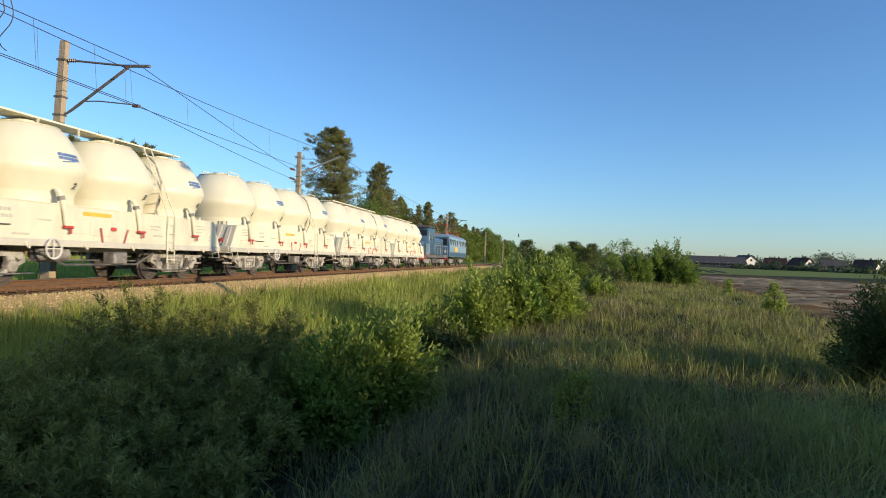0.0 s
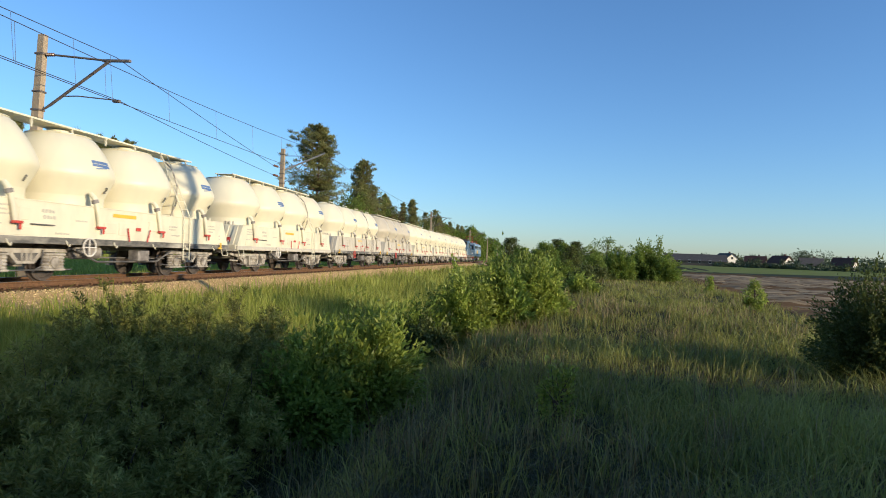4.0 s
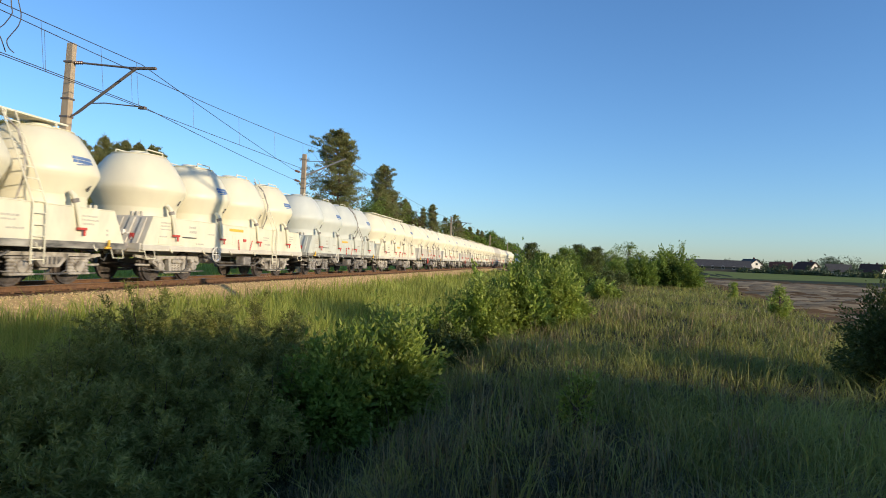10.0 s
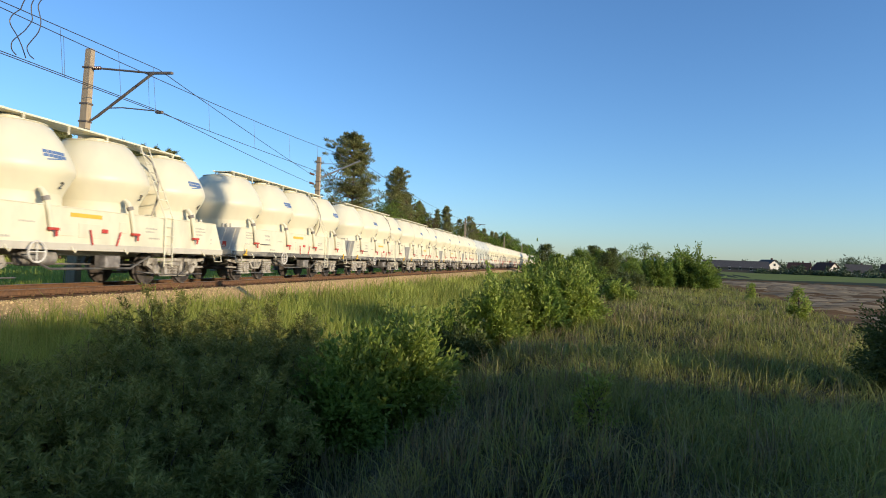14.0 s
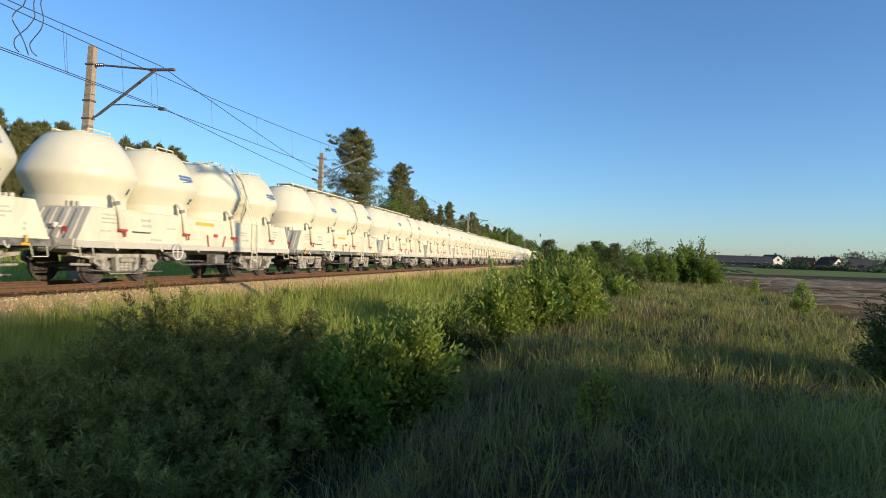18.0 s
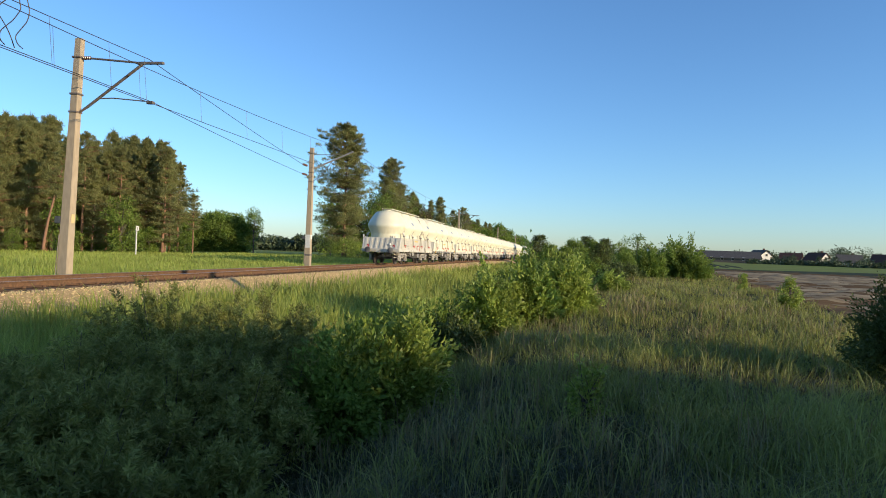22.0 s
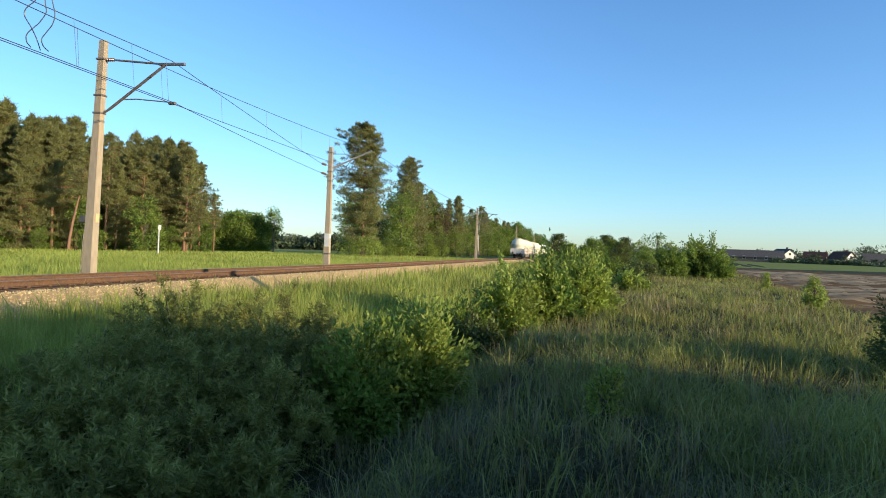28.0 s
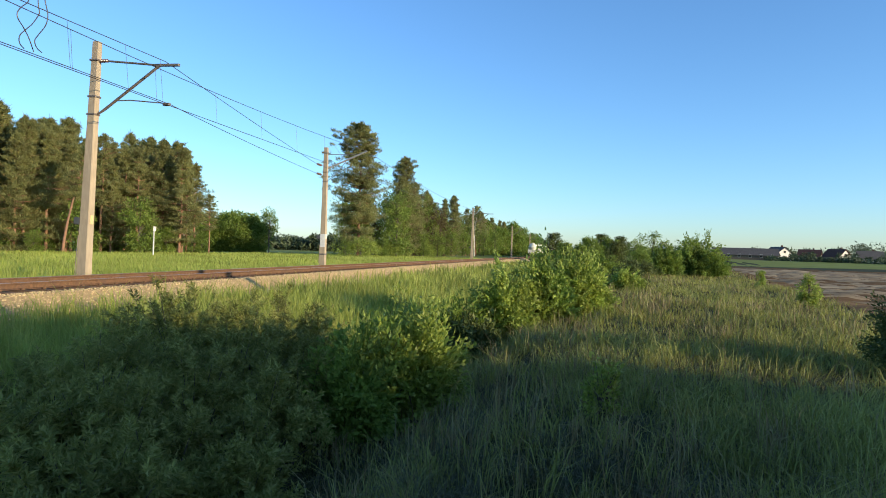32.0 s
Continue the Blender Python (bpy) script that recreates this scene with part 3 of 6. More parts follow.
def overhead():
    zc, zm = LINE_Z + 5.43, LINE_Z + 6.82
    g = "wires of the overhead line"
    # running equipment: carried by the outrigger of the second mast
    hold = [(-56.0, TRACK_X + 0.2, zm + 0.3), (-6.3, TRACK_X - 0.05, zm + 0.30), (MAST_Y[1], TRACK_X - 0.05, zm + 0.30), (97.0, TRACK_X - 0.2, zm), (157.0, TRACK_X + 0.2, zm), (217.0, TRACK_X - 0.2, zm), (277.0, TRACK_X + 0.2, zm), (337.0, TRACK_X - 0.2, zm)]
    for k in range(len(hold) - 1):
        (y0, x0, z0), (y1, x1, z1) = hold[k], hold[k + 1]
        d = 0.63 if k == 1 else 0.75
        wire("contact_wire", "copper contact wire above the track", sag((x0 + 0.1, y0, zc), (x1 + 0.1, y1, zc), 0.02), 0.012, g)
        wire("messenger_wire", "sagging messenger wire of the overhead line", sag((x0, y0, z0), (x1, y1, z1), d), 0.012, g)
        if 0 < k < 4:
            n = 13 if k == 1 else 8
            for q in range(1, n):
                f = q / n
                x, y = x0 + (x1 - x0) * f, y0 + (y1 - y0) * f
                wire("dropper", "thin dropper between contact and messenger wire", [(x + 0.1, y, zc - 0.08 * f * (1 - f)), (x, y, z0 + (z1 - z0) * f - d * 4 * f * (1 - f))], 0.005, "droppers of the overhead line")
    # second equipment, held by the first mast's arm, which ends at the anchor mast
    ax, ay = MAST_X + 0.15, MAST_Y[1] - 1.9
    wire("contact_wire", "outgoing contact wire led to the anchor mast", sag((TRACK_X + 0.3, -42, zc + 0.03), (TRACK_X + 0.05, 18.3, zc + 0.03), 0.02) + sag((TRACK_X + 0.05, 18.3, zc + 0.03), (ax, ay, LINE_Z + 5.47), 0.06, 10)[1:], 0.012, g)
    wire("messenger_wire", "outgoing messenger wire led to the anchor mast", sag((TRACK_X + 0.3, -42, zm), (TRACK_X - 0.1, 18.3, zm + 0.02), 0.5) + sag((TRACK_X - 0.1, 18.3, zm + 0.02), (ax, ay, LINE_Z + 6.05), 0.05, 10)[1:], 0.012, g)
    for y in (14.2, 16.4, 18.0):
        f = (y + 42) / 60.3
        wire("dropper", "thin dropper between contact and messenger wire", [(TRACK_X + 0.06, y, zc + 0.03), (TRACK_X - 0.09, y, zm - 2.0 * f * (1 - f))], 0.005, "droppers of the overhead line")
    # jumper loops: along-track offset and height above the contact wire
    jy = 12.87
    for k, pts in enumerate((((-0.08, 1.22), (-0.30, 0.97), (-0.35, 0.76), (-0.15, 0.53), (0.0, 0.32), (0.14, 0.04)),
                             ((0.16, 1.18), (0.18, 1.03), (0.0, 0.71), (-0.15, 0.53), (-0.34, 0.29), (-0.34, 0.1), (-0.21, 0.0)),
                             ((0.30, 1.28), (0.36, 1.05), (0.30, 0.77), (0.11, 0.47), (0.0, 0.27), (0.07, 0.11), (0.22, 0.04)),
                             ((-0.08, 1.22), (0.0, 1.45), (0.1, 1.62), (0.25, 1.7)),
                             ((0.16, 1.18), (0.14, 1.4), (0.22, 1.6), (0.4, 1.72)),
                             ((0.30, 1.28), (0.26, 1.45), (0.36, 1.65), (0.55, 1.75)))):
        pts = [(TRACK_X + 0.1 + 0.08 * (k % 3), jy + u, zc + 0.03 + v * 0.95) for u, v in pts]
        fine = []
        for i in range(len(pts) - 1):
            p = [Vector(pts[max(0, min(len(pts) - 1, i + d))]) for d in (-1, 0, 1, 2)]
            for s in range(6):
                f = s / 6
                fine.append(tuple(0.5 * ((2 * p[1]) + (p[2] - p[0]) * f + (2 * p[0] - 5 * p[1] + 4 * p[2] - p[3]) * f * f + (3 * p[1] - p[0] - 3 * p[2] + p[3]) * f ** 3)))
        fine.append(pts[-1])
        wire("jumper_cable", "looped jumper cable between the overhead wires", fine, 0.012, "jumper cables")


overhead()


def utility_pole():
    """The pole beside the field whose shadow lies on the passing wagons."""
    x, y = 11.4, 11.9
    p = thing("utility_pole", "concrete utility pole with a short cross-arm beside the field", "utility pole", pose(x, y, gz(x, y)))
    part("post", tube(B(), [(0, 0, -0.6), (0, 0, 5), (0, 0, 11.2)], [0.22, 0.2, 0.16], 12), CONCRETE, p)
    part("cross_arm", box(B(), -0.07, 0.07, -1.6, 0.45, 9.3, 9.48, 0.01), STEEL, p, smooth=False)
    part("brace", tube(B(), [(0, 0, 8.5), (0, -0.9, 9.3)], 0.06, 6), STEEL, p)
    for dy in (-1.4, -0.8, 0.4):
        part("insulator", lathe(B(), [(0.05, 9.45), (0.14, 9.56), (0.08, 9.66), (0.14, 9.76), (0.05, 9.92)], 10, "z", (0, dy, 0)), CERAMIC, p)


utility_pole()


# ---- silo wagons ----
def bar_text(bm, x, y0, z0, width, height, n, gap=0.3):
    """A row of plain bars in place of lettering, on a side wall at x."""
    s = width / n
    for i in range(n):
        box(bm, x, x + 0.006, y0 + i * s, y0 + i * s + s * (1 - gap), z0, z0 + height * random.choice((0.8, 1.0, 1.0)))
    return bm


def number_mesh(txt):
    cu = bpy.data.curves.new("digit", "FONT")
    cu.body, cu.size, cu.extrude, cu.align_x = txt, 0.26, 0.012, "CENTER"
    tmp = new("digit", cu)
    me = bpy.data.meshes.new_from_object(tmp.evaluated_get(bpy.context.evaluated_depsgraph_get()))
    bpy.data.objects.remove(tmp)
    me.materials.clear()
    me.materials.append(DARK)
    return me


BOWL_PROFILE = [(0.05, 4.03), (0.60, 4.02), (0.77, 3.975), (0.92, 3.87), (1.12, 3.61), (1.29, 3.33), (1.40, 3.10), (1.445, 2.97), (1.457, 2.89), (1.447, 2.81), (1.40, 2.70), (1.28, 2.47), (1.20, 2.30), (1.185, 2.26), (1.185, 1.93)]


def wagon_bogie(w, by, mat, cast):
    """A two-axle bogie: either a cast frame with a flat lower bar, or a plate frame with springs at the axle boxes."""
    b = part("bogie", box(box(B(), -0.2, 0.2, by - 0.15, by + 0.15, 0.45, 0.9, 0.02), -0.95, 0.95, by - 0.14, by + 0.14, 0.38, 0.66, 0.03), mat, w)
    for sx in (-1, 1):
        x0, x1 = sorted((sx * 1.0, sx * 1.13))
        bm = B()
        if cast:
            prism(bm, [(by - 1.28, 0.62), (by - 1.2, 0.80), (by + 1.2, 0.80), (by + 1.28, 0.62), (by + 1.1, 0.62), (by + 0.98, 0.70), (by - 0.98, 0.70), (by - 1.1, 0.62)], "x", x0, x1)
            box(bm, x0, x1, by - 0.64, by + 0.64, 0.24, 0.31, 0.015)
            for sy in (-1, 1):
                prism(bm, [(by + sy * 0.62, 0.24), (by + sy * 1.28, 0.56), (by + sy * 1.28, 0.66), (by + sy * 0.56, 0.31)][:: sy], "x", x0, x1)
                prism(bm, [(by + sy * 0.28, 0.30), (by + sy * 0.42, 0.30), (by + sy * 0.50, 0.72), (by + sy * 0.36, 0.72)][:: sy], "x", x0, x1)
            part("side_frame", bm, mat, b, smooth=False)
            if sx > 0:
                for oy in (-0.17, 0.0, 0.17):
                    part("spring", lathe(B(), [(0.055, 0.31), (0.075, 0.35), (0.055, 0.39), (0.075, 0.43), (0.055, 0.47), (0.075, 0.51), (0.055, 0.56)], 9, "z", (1.06, by + oy, 0)), mat, b)
                part("bolster_end", box(B(), 1.0, 1.17, by - 0.27, by + 0.27, 0.56, 0.69, 0.03), mat, b, smooth=False)
        else:
            prism(bm, [(by - 1.36, 0.74), (by - 1.3, 0.83), (by + 1.3, 0.83), (by + 1.36, 0.74), (by + 0.56, 0.74), (by + 0.27, 0.46), (by - 0.27, 0.46), (by - 0.56, 0.74)], "x", x0, x1)
            part("side_frame", bm, mat, b, smooth=False)
            if sx > 0:
                # near-black plate on the solid frame paints the shade of its slots
                bm = prism(B(), [(by - 0.38, 0.72), (by + 0.38, 0.72), (by + 0.21, 0.53), (by - 0.21, 0.53)], "x", 1.125, 1.14)
                slot_dark = part("frame_window", bm, SOLE, b, "dark plate in place of the frame's shaded slots", smooth=False)
                bm = B()
                for q in (-0.14, 0.0, 0.14):
                    box(bm, 1.13, 1.155, by + q - 0.025, by + q + 0.025, 0.53, 0.72)
                part("slot_bars", bm, mat, slot_dark, smooth=False)
        if sx > 0:
            part("pull_rod", tube(B(), [(1.16, by - 1.75, 0.40), (1.16, by - 0.5, 0.30), (1.16, by + 1.5, 0.30)], 0.02, 6), SOLE, b)
            part("brake_hanger", tube(B(), [(1.14, by + 0.5, 0.8), (1.17, by + 0.46, 0.4), (1.14, by + 0.2, 0.26)], 0.022, 6), SOLE, b)
        for dy in (-0.9, 0.9):
            if cast:
                bm = lathe(B(), [(0.15, sx * 1.02), (0.15, sx * 1.17), (0.12, sx * 1.20), (0.05, sx * 1.21)][:: sx], 14, "x", (0, by + dy, 0.47))
                if sx > 0:
                    prism(bm, [(by + dy - 0.14, 0.72), (by + dy + 0.14, 0.72), (by + dy + 0.1, 0.55), (by + dy - 0.1, 0.55)], "x", 1.02, 1.12)
                part("axle_box", bm, mat, b)
            else:
                bm = box(lathe(B(), [(0.15, sx * 1.06), (0.15, sx * 1.2), (0.10, sx * 1.23)][:: sx], 12, "x", (0, by + dy, 0.48)), min(sx * 1.0, sx * 1.16), max(sx * 1.0, sx * 1.16), by + dy - 0.15, by + dy + 0.15, 0.33, 0.70, 0.02)
                box(bm, min(sx * 1.0, sx * 1.2), max(sx * 1.0, sx * 1.2), by + dy - 0.36, by + dy + 0.36, 0.27, 0.33, 0.02)
                box(bm, min(sx * 1.0, sx * 1.2), max(sx * 1.0, sx * 1.2), by + dy - 0.36, by + dy + 0.36, 0.66, 0.72, 0.02)
                part("axle_box", bm, mat, b)
                if sx > 0:
                    for oy in (-0.25, 0.25):
                        part("spring", lathe(B(), [(0.08, 0.32), (0.105, 0.36), (0.08, 0.40), (0.105, 0.44), (0.08, 0.48), (0.105, 0.52), (0.08, 0.56), (0.105, 0.60), (0.08, 0.66)], 10, "z", (1.1, by + dy + oy, 0)), mat, b)
            wm = lathe(B(), [(0.2, sx * 0.70), (0.42, sx * 0.70), (0.495, sx * 0.715), (0.49, sx * 0.74), (0.46, sx * 0.755), (0.458, sx * 0.835), (0.40, sx * 0.835), (0.37, sx * 0.80), (0.15, sx * 0.79), (0.12, sx * 0.86)][:: sx], 26, "x")
            part("wheel", wm, WHEEL, b, at=pose(0, by + dy, 0.46))
    # brake triangle and the long pull bars that reach past the bogie's end
    sy = -1 if by < 0 else 1
    part("brake_beam", prism(B(), [(by + sy * 1.0, 0.62), (by + sy * 1.9, 0.74), (by + sy * 1.9, 0.82), (by + sy * 1.0, 0.74)][:: sy], "x", 0.88, 0.98), BOGIE_L if mat is BOGIE_L else BOGIE, b, smooth=False)
    part("brake_beam", tube(B(), [(0.95, by + sy * 1.2, 0.50), (0.95, by + sy * 1.85, 0.52)], 0.035, 6), mat, b)
    for dy in (-0.9, 0.9):
        part("axle", lathe(B(), [(0.08, -0.95), (0.08, 0.95)], 10, "x", (0, by + dy, 0.46)), WHEEL, b)


def silo_wagon(paint, skirt, bogie_mat, kind_label, catwalk=True, grey_end=True, sole=SOLE, cast=False, wheel_paint=WHITE_P):
    w = thing("silo_wagon", kind_label, "freight wagon", group="wagons of the train")
    bowls = (-4.27, -1.42, 1.42, 4.27)
    # underframe
    bm = B()
    for sx in (-1, 1):
        x0, x1 = sorted((sx * 1.36, sx * 1.46))
        box(bm, x0, x1, -5.9, 5.9, 0.95, 1.125, 0.01)
    box(bm, -1.36, 1.36, -5.92, -5.65, 0.9, 1.12, 0.01)
    box(bm, -1.36, 1.36, 5.65, 5.92, 0.9, 1.12, 0.01)
    box(bm, -0.3, 0.3, -5.3, 5.3, 0.8, 1.0, 0.01)
    part("underframe", bm, sole, w, "dusty steel underframe", smooth=False)
    # side panels with a raised upper edge under each bowl
    for sx in (-1, 1):
        bm = B()
        x0, x1 = sorted((sx * 1.40, sx * 1.43))
        pts = [(-5.88, 1.12), (5.88, 1.12), (5.43, 2.0), (-5.43, 2.0)]
        prism(bm, pts, "x", x0, x1)
        pan = part("side_panel", bm, skirt, w, smooth=False)
        part("panel_rim", box(B(), min(sx * 1.43, sx * 1.445), max(sx * 1.43, sx * 1.445), -5.40, 5.40, 1.975, 2.005, 0.005), skirt, pan, smooth=False)
        if skirt is SKIRT_G and not catwalk:
            bm = B()
            for i in range(29):
                y = -5.04 + i * 0.36
                box(bm, min(sx * 1.428, sx * 1.448), max(sx * 1.428, sx * 1.448), y - 0.035, y + 0.035, 1.14, 1.95, 0.008)
            part("panel_ribs", bm, skirt, pan, "upright pressed ribs", smooth=False)
        # lettering and plates as bars
        bm = B()
        for y, z, wd, h, n in ((-5.05, 1.80, 0.62, 0.05, 9), (-5.05, 1.70, 0.5, 0.045, 7), (-5.05, 1.60, 0.58, 0.045, 8), (-5.1, 1.38, 0.4, 0.04, 5), (-3.55, 1.72, 0.42, 0.085, 4), (-3.5, 1.57, 0.42, 0.085, 4), (-2.4, 1.56, 0.45, 0.04, 6), (-3.1, 1.2, 0.5, 0.05, 7), (1.85, 1.62, 0.5, 0.05, 7), (1.85, 1.53, 0.4, 0.04, 6), (2.0, 1.34, 0.5, 0.05, 6), (4.25, 1.76, 0.55, 0.045, 8), (4.25, 1.66, 0.6, 0.045, 8), (4.25, 1.56, 0.45, 0.045, 6), (5.15, 1.42, 0.1, 0.06, 1), (5.15, 1.30, 0.1, 0.06, 1)):
            bar_text(bm, 1.432 if sx > 0 else -1.438, y, z, wd, h, n)
        part("lettering", bm, PRINT, w, "faded stencilled lettering as plain bars", smooth=False)["kind"] = "stuff"
        part("warning_stripe", box(B(), 1.432 if sx > 0 else -1.44, 1.44 if sx > 0 else -1.432, -0.95, 0.1, 1.77, 1.87), YELLOW, w, "orange-yellow painted stripe", smooth=False)
    # riveted plates, hooks and a folded step on the skirt
    for y, z, wy, wz in ((-4.1, 1.66, 0.34, 0.3), (-4.5, 1.25, 1.3, 0.2), (-1.05, 1.45, 0.55, 0.3), (-0.3, 1.45, 0.75, 0.36), (1.0, 1.6, 0.5, 0.3)):
        part("skirt_plate", box(B(), 1.43, 1.442, y - wy / 2, y + wy / 2, z - wz / 2, z + wz / 2, 0.005), skirt, w, smooth=False)
    for k in range(6):
        part("rope_hook", tube(B(), [(1.46, -4.6 + k * 1.85, 1.05), (1.5, -4.6 + k * 1.85, 0.96), (1.5, -4.52 + k * 1.85, 0.90), (1.48, -4.48 + k * 1.85, 0.96)], 0.018, 5), skirt, w)
    # bent-rod steps and painted brackets at the corners
    for sy in (-1, 1):
        part("corner_step", tube(B(), [(1.44, sy * 5.35, 0.97), (1.5, sy * 5.37, 0.72), (1.5, sy * 5.78, 0.72), (1.44, sy * 5.8, 0.97)], 0.014, 6), skirt, w, "bent rod step")
        if sole is SOLE_W:
            part("signal_bracket", tube(tube(B(), [(1.47, sy * 5.15, 1.0), (1.53, sy * 5.15, 1.05), (1.53, sy * 5.15, 1.2)], 0.03, 6), [(1.5, sy * 5.15 - 0.11, 0.99), (1.5, sy * 5.15 + 0.11, 0.99)], 0.03, 6), YELLOW, w, "yellow painted bracket")
    part("tow_handle", tube(B(), [(1.43, -3.9, 1.42), (1.49, -3.9, 1.42), (1.49, -3.2, 1.42), (1.43, -3.2, 1.42)], 0.016, 6), SOLE, w, "thin dark horizontal handle")
    # floor under the bowls
    part("deck", box(B(), -1.39, 1.39, -5.38, 5.38, 1.93, 1.97), skirt, w, smooth=False)
    # ribbed sloping ends
    for sy in (-1, 1):
        bm = B()
        prism(bm, [(sy * 5.86, 1.06), (sy * 5.90, 1.07), (sy * 5.44, 1.99), (sy * 5.40, 1.97)][:: sy], "x", -1.40, 1.40)
        end = part("end_panel", bm, SKIRT_G if grey_end else skirt, w, smooth=False)
        bm = B()
        for i in range(7):
            x = -1.17 + i * 0.39
            prism(bm, [(sy * 5.85, 1.13), (sy * 5.92, 1.15), (sy * 5.50, 1.95), (sy * 5.44, 1.93)][:: sy], "x", x - 0.075, x + 0.075)
        part("end_ribs", bm, SKIRT_G if grey_end else skirt, end, smooth=False)
        part("handrail", tube(B(), [(-1.3, sy * 6.02, 1.0), (-1.3, sy * 6.02, 2.08), (-1.3, sy * 5.94, 2.16), (-1.3, sy * 5.42, 1.92)], 0.024, 6), WHITE_P, w)
        part("lamp_bracket", box(box(B(), 0.55, 0.85, *sorted((sy * 5.68, sy * 5.80)), 1.42, 1.48, 0.01), 0.66, 0.74, *sorted((sy * 5.72, sy * 5.84)), 1.42, 1.56, 0.01), WHITE_P, end, "pale lamp bracket", smooth=False)
        part("lower_beam", box(B(), -1.38, 1.38, *sorted((sy * 5.85, sy * 5.94)), 0.98, 1.16, 0.01), SKIRT_G if grey_end else skirt, end, smooth=False)
        for x in (-1.0, 1.0):
            part("tail_plate", box(B(), x - 0.07, x + 0.07, sy * 5.80 - 0.012, sy * 5.80 + 0.012, 1.26, 1.46, 0.004), RED, end, "red and white end plate", smooth=False)
            part("tail_plate_mark", prism(B(), [(x - 0.06, 1.27), (x + 0.06, 1.27), (x, 1.36)], "y", sy * 5.80 - 0.016, sy * 5.80 + 0.016), WHITE_P, end, smooth=False)
        for x in (-0.875, 0.875):
            bf = part("buffer", lathe(B(), [(0.12, sy * 5.9), (0.14, sy * 5.98), (0.13, sy * 6.06), (0.085, sy * 6.07), (0.085, sy * 6.17)], 14, "y", (x, 0, 1.04)), BOGIE, w)
            part("buffer_plate", lathe(B(), [(0.20, sy * 6.15), (0.225, sy * 6.18), (0.225, sy * 6.22), (0.14, sy * 6.26)], 18, "y", (x, 0, 1.04)), SOLE, bf, "worn dark buffer plate")
        for k in range(5):
            part("vent_stub", tube(B(), [(0.3 + 0.16 * k, sy * 5.3, 1.96), (0.3 + 0.16 * k, sy * 5.3, 2.13)], 0.05, 8), SKIRT_G, w)
        part("coupler", box(tube(B(), [(0, sy * 5.85, 0.98), (0, sy * 6.0, 0.92), (0.02, sy * 6.28, 0.88)], 0.05, 8), -0.09, 0.09, min(sy * 5.62, sy * 5.9), max(sy * 5.62, sy * 5.9), 0.92, 1.08, 0.02), BOGIE, w)
        part("brake_hose", tube(B(), [(0.3, sy * 5.65, 0.98), (0.32, sy * 5.9, 0.85), (0.3, sy * 6.05, 0.6), (0.22, sy * 6.12, 0.72)], 0.025, 6), DARK, w)
    # bowls with hatch, outlet pipe and valve
    bowl_me = finish(lathe(B(), BOWL_PROFILE, 40), "bowl", paint, True, 60)
    hatch_me = finish(lathe(B(), [(0.30, 3.98), (0.30, 4.08), (0.27, 4.11), (0.05, 4.13)], 16), "hatch", paint, True)
    seam_me = finish(lathe(B(), [(0.80, 3.955), (0.825, 3.96), (0.825, 3.975), (0.80, 3.98)], 40), "weld_band", paint, True)
    for i, y in enumerate(bowls):
        bo = part("bowl", bowl_me, None, w, at=pose(0, y, 0))
        part("hatch", hatch_me, None, bo, at=pose(0.0, 0, 0))
        part("weld_band", seam_me, None, bo, "thin welded seam")
        for sx in (-1, 1):
            yy = y - 0.3
            pipe = part("outlet_pipe", tube(B(), [(sx * 1.31, yy - 0.03, 2.36), (sx * 1.40, yy - 0.02, 2.27), (sx * 1.455, yy, 2.14), (sx * 1.50, yy + 0.06, 1.85), (sx * 1.515, yy + 0.13, 1.47)], [0.06, 0.07, 0.068, 0.062, 0.058], 10), skirt, w)
            part("pipe_clamp", tube(B(), [(sx * 1.445, yy - 0.025, 2.19), (sx * 1.465, yy - 0.005, 2.09)], 0.09, 10), BOGIE, pipe)
            part("valve_lever", box(box(B(), sx * 1.53 - 0.06, sx * 1.53 + 0.06, yy + 0.05, yy + 0.30, 1.41, 1.475, 0.008), sx * 1.53 - 0.02, sx * 1.53 + 0.02, yy + 0.24, yy + 0.30, 1.27, 1.44, 0.008), RED, pipe, "red valve lever", smooth=False)
    # emblem: slanted blocks over a thin swoosh, laid round the upper cone
    for y in (bowls[1], bowls[3]):
        bm = B()
        def lay(a, z, deep):
            r = 1.40 - (z - 3.10) * 0.478 + deep
            return Vector((r * math.cos(a), y + r * math.sin(a), z))
        for i in range(5):
            a0 = radians(-14 + i * 5.6)
            for p, q, zl, zh in ((0, 4.7, 3.11, 3.185), (0, 4.7, 3.20, 3.275)):
                f = [[bm.verts.new(lay(a0 + radians(u), z, dp)) for u, z in ((p, zl), (q, zl), (q + 0.8, zh), (p + 0.8, zh))] for dp in (-0.01, 0.012)]
                bm.faces.new(f[1])
                for k in range(4):
                    bm.faces.new((f[0][k], f[0][(k + 1) % 4], f[1][(k + 1) % 4], f[1][k]))
        for i in range(5):
            a0 = radians(-11 + i * 3.6)
            f = [bm.verts.new(lay(a, z, 0.012)) for a, z in ((a0, 3.03 + 0.012 * i), (a0 + radians(3.6), 3.042 + 0.012 * i), (a0 + radians(3.6), 3.072 + 0.012 * i), (a0, 3.06 + 0.012 * i))]
            bm.faces.new(f)
        part("emblem", bm, BLUE, w, "blue painted emblem as plain shapes", smooth=False)["kind"] = "stuff"
